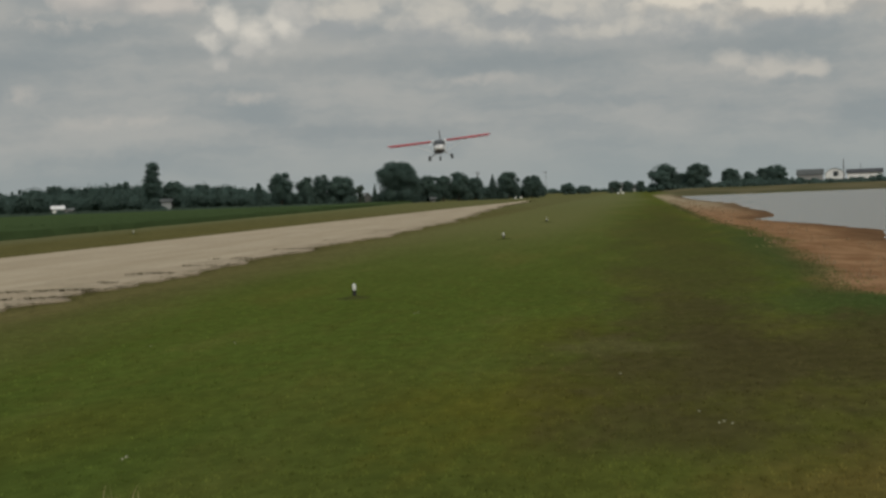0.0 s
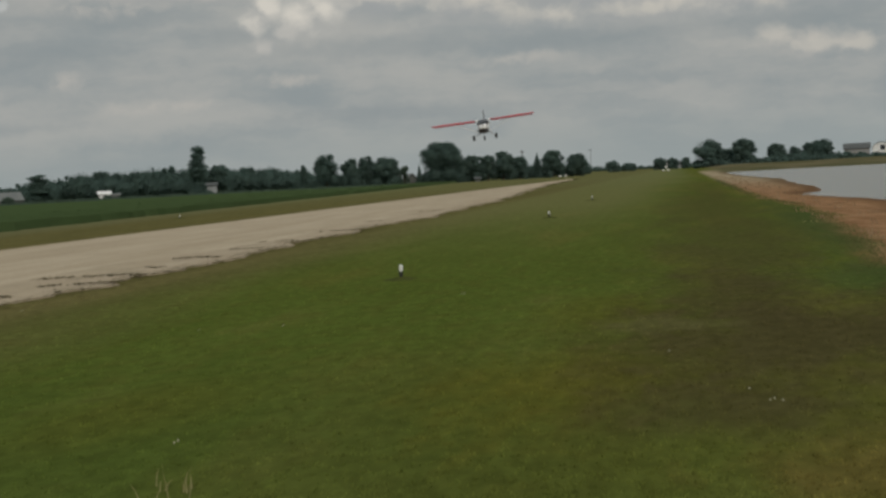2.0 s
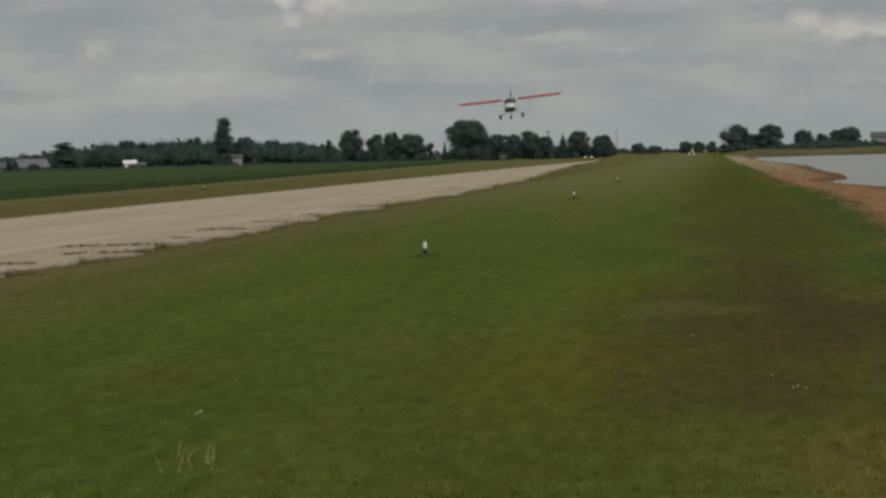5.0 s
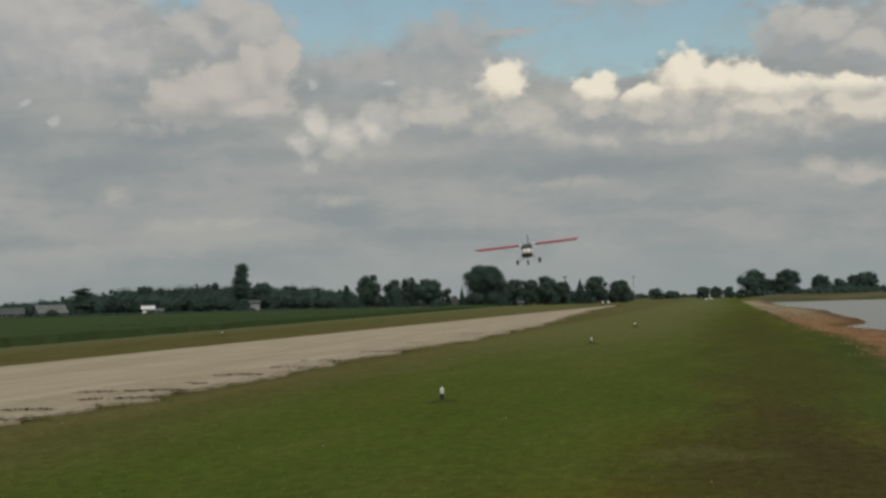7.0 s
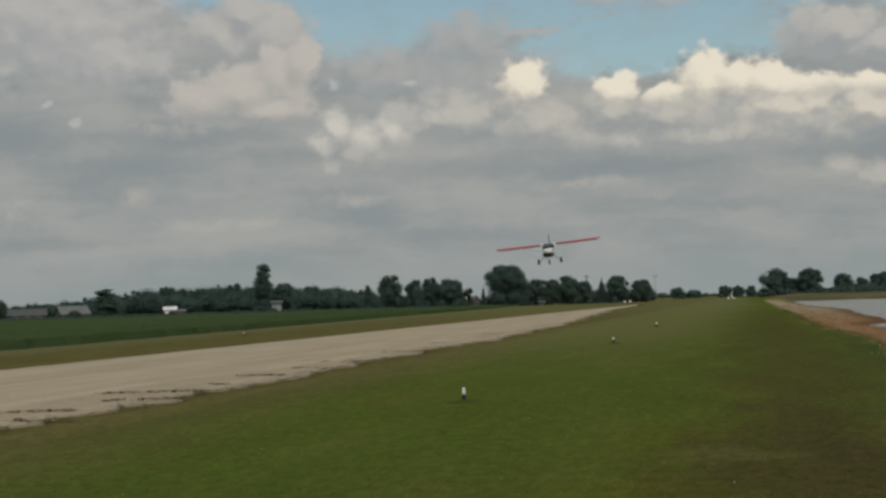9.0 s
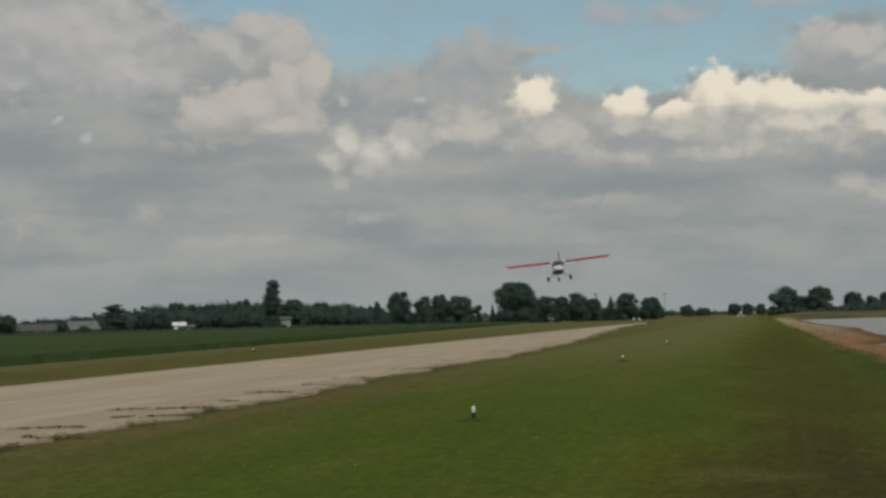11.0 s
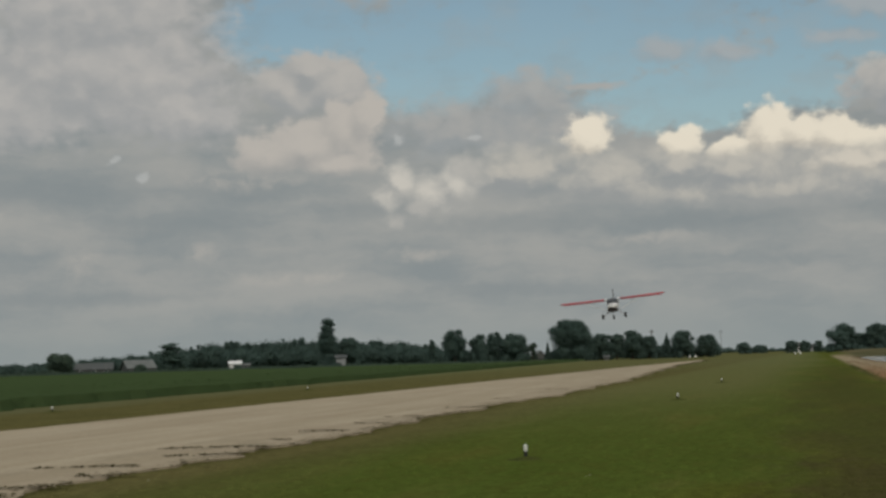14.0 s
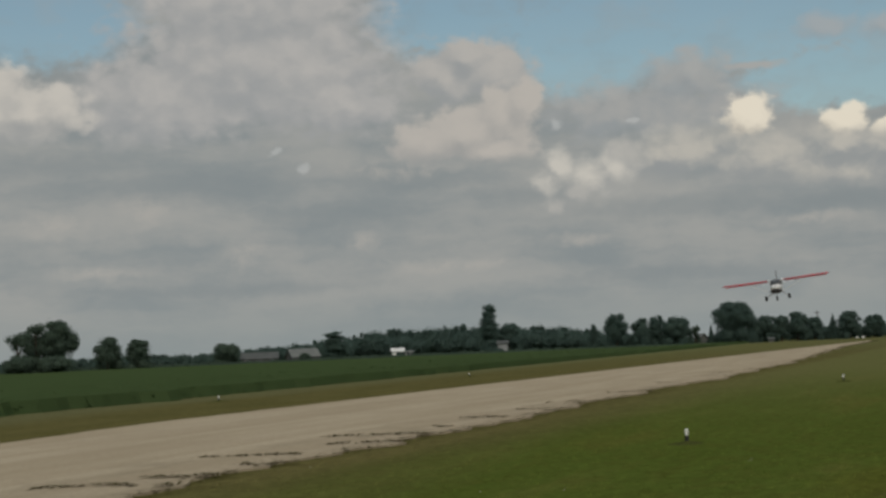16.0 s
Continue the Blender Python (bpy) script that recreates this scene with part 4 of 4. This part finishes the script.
def make_runway_light():
    """A low elevated edge light: stake, white body, lens cap and a patch of dark grass."""
    thing = tagged(new("runway_light"), "low white runway edge light on a dark stake", "runway light", "lights along the strip")
    rng = random.Random(9)
    # low dark green mound that stands for the grass round the foot
    bm = bmesh.new()
    mid = bm.verts.new((0, 0, 0.06))
    ring = []
    for k in range(18):
        a = k * math.tau / 18
        ring.append(bm.verts.new((math.cos(a) * 0.42 * rng.uniform(0.75, 1.3), math.sin(a) * 0.75 * rng.uniform(0.7, 1.3), -0.015)))
    for k in range(18):
        bm.faces.new((mid, ring[k], ring[(k + 1) % 18]))
    part("grass_patch", bm, STAKE_GRASS, thing, "dark grass round the stake")
    part("stake", lathe([(0.026, -0.02), (0.026, 0.05), (0.038, 0.055), (0.038, 0.14), (0.024, 0.155)], 12), BLACK, thing, "dark stake with a flange")
    body = part("lamp_body", lathe([(0.024, 0.15), (0.034, 0.16), (0.036, 0.215), (0.031, 0.222)], 16), WHITE, thing, "white enamelled body", True)
    part("lens", lathe([(0.031, 0.222), (0.038, 0.226), (0.037, 0.262), (0.027, 0.278), (0.010, 0.284)], 16), LENS, body, "frosted glass lens")
    return thing


light = make_runway_light()
light.location = (-4.74, 28.9, height(-4.74, 28.9))
light.scale = (0.85, 0.85, 0.85)
for lx, ly in ((-4.8, 62.9), (-4.85, 94.5), (-30.0, 65.8), (-30.4, 103.5)):
    copy_thing(light, pose(lx, ly, height(lx, ly), 0, 0, RNG.uniform(0, 360)))


def make_end_marker():
    thing = tagged(new("end_marker"), "white boxy strip-end marker light on short legs", "marker", "markers at the strip end")
    part("housing", box(1.0, 0.6, 0.62, pose(0, 0, 0.52), 0.06), WHITE, thing, "white painted housing")
    part("window", box(0.7, 0.04, 0.25, pose(0, -0.31, 0.55), 0.01), LENS, thing, "pale lamp window")
    for sx in (-0.38, 0.38):
        for sy in (-0.2, 0.2):
            part("leg", rod((sx, sy, -0.1), (sx, sy, 0.24), 0.03), STEEL, thing)
    return thing


marker = make_end_marker()
marker.location = (-31.7, 461, 0)
marker.scale = (0.65, 0.65, 0.65)
for mx, my in ((-30.2, 461), (-5.3, 516), (-3.9, 516)):
    copy_thing(marker, pose(mx, my, 0))


# ---- small white flowers in the turf ----
def make_flowers():
    verts, faces = [], []
    for _ in range(24):
        p = at(RNG.uniform(-26, 4), 9.5 + 17 * RNG.random())
        if p.x < near_edge(p.y) + 0.4 or p.x > 3 or noise.noise((p.x * 0.5, p.y * 0.3, 8)) < 0.05:
            continue
        z = height(p.x, p.y) + RNG.uniform(0.03, 0.06)
        for _k in range(RNG.choice((1, 1, 2, 3))):
            c = p + Vector((RNG.gauss(0, 0.04), RNG.gauss(0, 0.04), 0))
            k = len(verts)
            verts.append((c.x, c.y, z + 0.014))
            verts += [(c.x + 0.009 * math.cos(a * math.tau / 6), c.y + 0.009 * math.sin(a * math.tau / 6), z) for a in range(6)]
            faces += [(k, k + 1 + a, k + 1 + (a + 1) % 6) for a in range(6)]
    tagged(raw("clover_flowers", verts, faces, plain("petals", (0.26, 0.25, 0.16), (0.38, 0.37, 0.26), 30.0, 0.7)), "small white clover flowers in the grass", "flowers", kind="stuff")


make_flowers()


# ---- light aircraft over the runway ----
RED = plain("red_paint", (0.400, 0.030, 0.040), (0.460, 0.042, 0.050), 1.5, 0.32, relief=0.05)
CREAM = plain("white_paint", (0.66, 0.66, 0.64), (0.76, 0.76, 0.74), 1.5, 0.30, relief=0.05)
DARK = plain("dark_cowl", (0.018, 0.016, 0.016), (0.040, 0.036, 0.034), 5.0, 0.5)
TYRE = plain("tyre_rubber", (0.014, 0.014, 0.014), (0.028, 0.028, 0.028), 12.0, 0.85)
GLASS = plain("tinted_windscreen", (0.035, 0.040, 0.044), (0.055, 0.060, 0.065), 2.0, 0.08, spec=0.6, relief=0.0)


def wing_ring(x, chord, thick, z, y0):
    """An aerofoil section at span x; the nose points to -y."""
    out = []
    for k in range(14):
        a = k * math.tau / 14
        c = 0.5 - 0.5 * math.cos(a)
        t = thick * (0.55 * math.sqrt(max(0.0, c)) * (1.6 - 1.5 * c))
        out.append((x, y0 + chord * c, z + (t if a < math.pi else -t * 0.55)))
    return out


def body_ring(y, w, zlo, zhi, soft=0.55):
    out = []
    for k in range(16):
        a = k * math.tau / 16
        cx, cz = math.cos(a), math.sin(a)
        out.append((w / 2 * math.copysign(abs(cx) ** soft, cx), y, (zlo + zhi) / 2 + (zhi - zlo) / 2 * math.copysign(abs(cz) ** soft, cz)))
    return out


def make_airplane():
    """High-wing light aeroplane; its origin lies between the wheels, its nose points to -y."""
    plane = tagged(new("airplane"), "white high-wing light aeroplane with red wings, landing", "airplane")
    w = 1.66  # height of the wing over the wheels' foot
    fus = part("fuselage", loft([body_ring(-1.05, 0.86, w - 0.98, w - 0.40, 0.75), body_ring(-0.35, 0.98, w - 1.02, w - 0.28, 0.7), body_ring(-0.05, 1.0, w - 1.02, w - 0.20), body_ring(0.5, 1.0, w - 1.0, w + 0.06), body_ring(1.3, 0.95, w - 0.96, w + 0.02), body_ring(2.6, 0.55, w - 0.75, w - 0.22), body_ring(4.3, 0.16, w - 0.52, w - 0.26)]), CREAM, plane, "white painted fuselage", True)
    part("windscreen", loft([body_ring(-0.36, 0.90, w - 0.34, w - 0.24), body_ring(-0.20, 0.88, w - 0.36, w + 0.0), body_ring(0.05, 0.84, w - 0.36, w + 0.09), body_ring(0.45, 0.84, w - 0.36, w + 0.10)]), GLASS, fus, "tinted curved windscreen", True)
    for s in (-1, 1):
        part("side_window", box(0.02, 0.8, 0.34, pose(s * 0.495, 0.75, w - 0.24), 0.008), GLASS, fus, "tinted side window")
    cowl = part("cowling", loft([body_ring(-1.52, 0.46, w - 0.66, w - 0.40), body_ring(-1.40, 0.70, w - 0.68, w - 0.34), body_ring(-1.04, 0.88, w - 0.72, w - 0.34)]), CREAM, plane, "white engine cowling", True)
    part("air_intake", loft([body_ring(-1.50, 0.62, w - 0.94, w - 0.64, 0.8), body_ring(-1.42, 0.84, w - 1.02, w - 0.60, 0.8), body_ring(-0.9, 0.92, w - 1.06, w - 0.62, 0.75)]), DARK, cowl, "dark open air intake")
    part("exhaust_pipe", rod((-0.30, -1.2, w - 1.0), (-0.36, -1.25, w - 1.2), 0.04), STEEL, cowl)
    part("skylight", loft([wing_ring(-0.46, 1.40, 0.16, w + 0.03, 0.0), wing_ring(0.46, 1.40, 0.16, w + 0.03, 0.0)]), GLASS, plane, "tinted cabin roof between the wings", True)
    for s in (-1, 1):
        sections = [wing_ring(s * 0.62, 1.42, 0.24, w, -0.09), wing_ring(s * 2.6, 1.40, 0.24, w + 0.02, -0.08), wing_ring(s * 4.35, 1.36, 0.22, w + 0.04, -0.06), wing_ring(s * 4.5, 1.15, 0.10, w + 0.05, 0.04)]
        wing = part("wing", loft(sections), RED, plane, "red fabric wing", True)
        part("wing_tip", loft([wing_ring(s * 4.44, 1.2, 0.12, w + 0.05, 0.0), wing_ring(s * 4.53, 1.0, 0.08, w + 0.055, 0.08)]), DARK, wing, "dark wing tip")
        part("flaperon", box(3.6, 0.26, 0.03, pose(s * 2.5, 1.42, w - 0.10, 12), 0.008), RED, wing)
        part("root_fairing", loft([wing_ring(s * 0.42, 1.5, 0.30, w + 0.01, -0.20), wing_ring(s * 0.66, 1.46, 0.27, w + 0.01, -0.16)]), CREAM, wing, "white wing root fairing", True)
        part("strut", rod((s * 0.48, 0.05, w - 0.95), (s * 2.45, 0.30, w - 0.06), 0.016, sides=8), CREAM, wing, "slim lift strut")
        part("strut_brace", rod((s * 1.75, 0.22, w - 0.38), (s * 1.65, 0.30, w - 0.06), 0.012, sides=6), STEEL, wing)
        leg = part("gear_leg", rod((s * 0.42, 0.35, w - 0.98), (s * 0.88, 0.40, 0.24), 0.040, 0.030, 8), STEEL, plane, "bare metal gear leg")
        part("tyre", lathe([(0.10, -0.10), (0.185, -0.10), (0.215, -0.05), (0.222, 0), (0.215, 0.05), (0.185, 0.10), (0.10, 0.10)], 20, pose(s * 0.97, 0.40, 0.222, 0, 90)), TYRE, leg, "fat black tundra tyre", True)
        part("rim", lathe([(0.03, -0.105), (0.095, -0.105), (0.095, 0.105), (0.03, 0.105)], 14, pose(s * 0.97, 0.40, 0.222, 0, 90)), STEEL, leg)
        part("stabiliser", loft([wing_ring(s * 0.05, 0.80, 0.07, w - 0.34, 3.75), wing_ring(s * 1.30, 0.62, 0.05, w - 0.34, 3.85)]), CREAM, plane, "white tailplane")
    nose = part("nose_leg", rod((0, -1.15, w - 0.95), (0, -1.22, 0.25), 0.030, 0.026), STEEL, plane, "bare metal nose leg")
    part("tyre", lathe([(0.09, -0.07), (0.165, -0.07), (0.195, -0.03), (0.195, 0.03), (0.165, 0.07), (0.09, 0.07)], 18, pose(0, -1.22, 0.195, 0, 90)), TYRE, nose, "black nose tyre", True)
    part("fin", loft([[(-0.03, 3.35, w - 0.3), (0.03, 3.35, w - 0.3), (0.03, 4.45, w - 0.45), (-0.03, 4.45, w - 0.45)], [(-0.025, 3.75, w + 0.72), (0.025, 3.75, w + 0.72), (0.025, 4.40, w + 0.74), (-0.025, 4.40, w + 0.74)]]), DARK, plane, "dark upright tail fin")
    prop = part("propeller", lathe([(0.10, 0), (0.09, 0.08), (0.05, 0.17), (0.01, 0.22)], 14, pose(0, -1.55, w - 0.55, 90)), CREAM, plane, "white spinner", True)
    for k in range(3):
        a = radians(88 + 118 * k)
        d = Vector((math.cos(a), 0, math.sin(a)))
        hub = Vector((0, -1.60, w - 0.55))
        part("blade", rod(hub + d * 0.06, hub + d * 0.78, 0.045, 0.028, 8, 0.35), DARK, prop, "slim dark blade")
    return plane


airplane = make_airplane()
# banked a little, wheels down, some metres over the runway
airplane.matrix_basis = pose(-16.8, 150.5, 6.35, 4, -5.2, 4) @ pose(0, 0, -1.66)


# ---- farm buildings and hangars on the horizon ----
ROOF_GREY = plain("grey_roof", (0.062, 0.068, 0.066), (0.092, 0.098, 0.094), 0.6, 0.8)
ROOF_PALE = plain("pale_roof", (0.110, 0.120, 0.114), (0.155, 0.165, 0.155), 0.6, 0.8)
ROOF_DARK = plain("dark_roof", (0.030, 0.032, 0.034), (0.050, 0.052, 0.054), 0.6, 0.7)
WALL_WHITE = plain("white_wall", (0.66, 0.66, 0.64), (0.78, 0.78, 0.76), 0.5, 0.8)
WALL_PALE = plain("weathered_white_wall", (0.20, 0.21, 0.21), (0.28, 0.29, 0.29), 0.5, 0.8)
WALL_GREY = plain("grey_wall", (0.22, 0.22, 0.21), (0.30, 0.30, 0.29), 0.5, 0.8)
WALL_DULL = plain("dull_grey_boards", (0.085, 0.090, 0.085), (0.130, 0.135, 0.125), 0.5, 0.9)
PANE = plain("window_pane", (0.02, 0.025, 0.03), (0.04, 0.045, 0.05), 1.0, 0.1, relief=0.0)


def make_house(az, dist, wide, deep, eave, ridge, wall, roof, label, name="house", windows=2, turn=0.0, ridge_across=True):
    """A gabled building with walls, overhanging roof, windows and a door, turned to face the strip."""
    spot = at(az, dist)
    spot.z = height(spot.x, spot.y)
    thing = tagged(new(name), label, "building")
    thing.matrix_basis = Matrix.Translation(spot) @ pose(0, 0, 0, 0, 0, -az + turn)
    h = wide / 2
    bm = box(wide, deep, eave + 0.3, pose(0, 0, eave / 2 - 0.15))
    part("wall", bm, wall, thing)
    o = 0.35
    if ridge_across:
        prof = [(-deep / 2 - o, eave - 0.12), (0, ridge), (deep / 2 + o, eave - 0.12), (deep / 2 + o, eave + 0.02), (0, ridge + 0.18), (-deep / 2 - o, eave + 0.02)]
        part("roof", loft([[(-h - o, a, b) for a, b in prof], [(h + o, a, b) for a, b in prof]]), roof, thing)
        for s in (-1, 1):
            part("gable", loft([[(s * (h - 0.1), -deep / 2, eave), (s * (h - 0.1), deep / 2, eave), (s * (h - 0.1), 0, ridge - 0.05)], [(s * h, -deep / 2, eave), (s * h, deep / 2, eave), (s * h, 0, ridge - 0.05)]]), wall, thing)
    else:
        prof = [(-h - o, eave - 0.12), (0, ridge), (h + o, eave - 0.12), (h + o, eave + 0.02), (0, ridge + 0.18), (-h - o, eave + 0.02)]
        part("roof", loft([[(a, -deep / 2 - o, b) for a, b in prof], [(a, deep / 2 + o, b) for a, b in prof]]), roof, thing)
        part("gable", loft([[(-h, -deep / 2, eave), (h, -deep / 2, eave), (0, -deep / 2, ridge - 0.05)], [(-h, -deep / 2 + 0.1, eave), (h, -deep / 2 + 0.1, eave), (0, -deep / 2 + 0.1, ridge - 0.05)]]), wall, thing)
    for k in range(windows):
        x = wide * ((k + 0.5) / windows - 0.5)
        win = part("window", box(0.9, 0.08, 1.0, pose(x, -deep / 2 - 0.02, eave * 0.6), 0.01), WALL_WHITE, thing)
        part("pane", box(0.74, 0.05, 0.84, pose(x, -deep / 2 - 0.06, eave * 0.6)), PANE, win)
    return thing


make_house(-23.2, 425, 8.6, 6.0, 1.5, 2.85, WALL_DULL, ROOF_GREY, "low grey-roofed farm shed beyond the crop field", "shed", 3)
make_house(-21.8, 425, 6.6, 7.0, 1.5, 3.30, WALL_DULL, ROOF_PALE, "pale-roofed farm shed behind a round bush", "shed", 1, 14.0)
make_house(-18.70, 430, 2.7, 4.0, 1.9, 2.45, WALL_WHITE, WALL_WHITE, "small bright white cabin at the woods' edge", "cabin", 1)
make_house(-18.36, 431, 1.9, 3.0, 1.5, 1.75, WALL_GREY, ROOF_PALE, "low grey lean-to beside a white cabin", "shed", 1)
make_house(-15.27, 443, 2.4, 4.0, 2.7, 3.2, WALL_PALE, ROOF_GREY, "narrow white house half hidden by trees", "house", 0)
make_house(-8.80, 482, 3.2, 4.0, 1.2, 3.0, WALL_DULL, ROOF_PALE, "pale gabled house between the trees", "house", 0, 12.0, False)
make_house(-6.62, 468, 1.3, 2.0, 0.8, 1.1, WALL_DULL, ROOF_GREY, "tiny pale hut under the trees", "hut", 0)
make_house(5.55, 590, 8.2, 7.0, 2.9, 4.5, WALL_GREY, ROOF_GREY, "long grey-roofed hangar beyond the lake", "hangar", 0)
make_house(7.25, 590, 11.2, 8.0, 2.9, 4.0, WALL_WHITE, ROOF_DARK, "long white hangar with a dark roof", "hangar", 0)


def make_arched_hangar(az, dist, wide, tall):
    spot = at(az, dist)
    spot.z = height(spot.x, spot.y)
    thing = tagged(new("arched_hangar"), "white arched hangar with a dark doorway", "hangar")
    thing.matrix_basis = Matrix.Translation(spot) @ pose(0, 0, 0, 0, 0, -az)
    arc = [(wide / 2 * math.cos(k * math.pi / 16), tall * (0.45 + 0.55 * math.sin(k * math.pi / 16))) for k in range(17)]
    ring = [(wide / 2, -0.2), *arc, (-wide / 2, -0.2)]
    part("shell", loft([[(a, -5, b) for a, b in ring], [(a, 5, b) for a, b in ring]]), WALL_WHITE, thing, "white curved shell")
    part("doorway", box(1.5, 0.1, tall * 0.35, pose(0.3, -5.05, tall * 0.62), 0.02), PANE, thing, "dark doorway")
    rim = [(a * 1.02, b * 1.03) for a, b in arc]
    bm = bmesh.new()
    for (a, b), (c, d) in zip(rim, rim[1:]):
        vs = [bm.verts.new(p) for p in ((a, -5.2, b), (c, -5.2, d), (c * 0.96, -5.2, d * 0.96), (a * 0.96, -5.2, b * 0.96))]
        bm.faces.new(vs)
        ws = [bm.verts.new((p.co.x, -4.95, p.co.z)) for p in vs]
        bm.faces.new((vs[0], vs[1], ws[1], ws[0]))
    part("rim", bm, ROOF_PALE, thing, "grey arched rim")


make_arched_hangar(6.32, 588, 6.2, 4.5)


def make_pole(az, dist, el, label, arm=True, radius=0.14):
    spot = at(az, dist)
    spot.z = height(spot.x, spot.y) - 0.1
    top = dist * math.tan(radians(el)) + 1.65 - spot.z
    thing = tagged(new("utility_pole"), label, "pole")
    thing.matrix_basis = Matrix.Translation(spot) @ pose(0, 0, 0, 0, 0, -az)
    post = part("post", lathe([(radius, 0), (radius * 0.7, top)], 10), BARK, thing)
    if arm:
        bar = part("crossarm", box(1.6, 0.12, 0.14, pose(0, -0.12, top - 0.5), 0.01), BARK, thing)
        for x in (-0.65, 0.0, 0.65):
            part("insulator", lathe([(0.05, 0), (0.07, 0.06), (0.04, 0.16)], 8, pose(x, -0.12, top - 0.43)), WALL_GREY, bar)


make_pole(6.60, 580, 0.68, "stout grey pole beside the arched hangar", False, 0.16)
make_pole(7.13, 600, 0.50, "thin pole behind a white hangar", False, 0.10)
make_pole(-5.14, 500, 0.74, "wooden utility pole behind the trees", True, 0.16)
make_pole(-24.50, 425, 0.56, "thin wooden utility pole beside a tree", True, 0.10)
make_pole(-2.92, 760, 0.66, "tall thin mast past the end of the strip", True, 0.09)
make_house(-0.62, 900, 7.0, 6.0, 3.0, 4.6, WALL_WHITE, ROOF_PALE, "far white farmhouse past the end of the strip", "house", 2)
make_house(-0.16, 905, 5.0, 6.0, 2.4, 3.6, WALL_PALE, ROOF_GREY, "far grey barn past the end of the strip", "barn", 0)
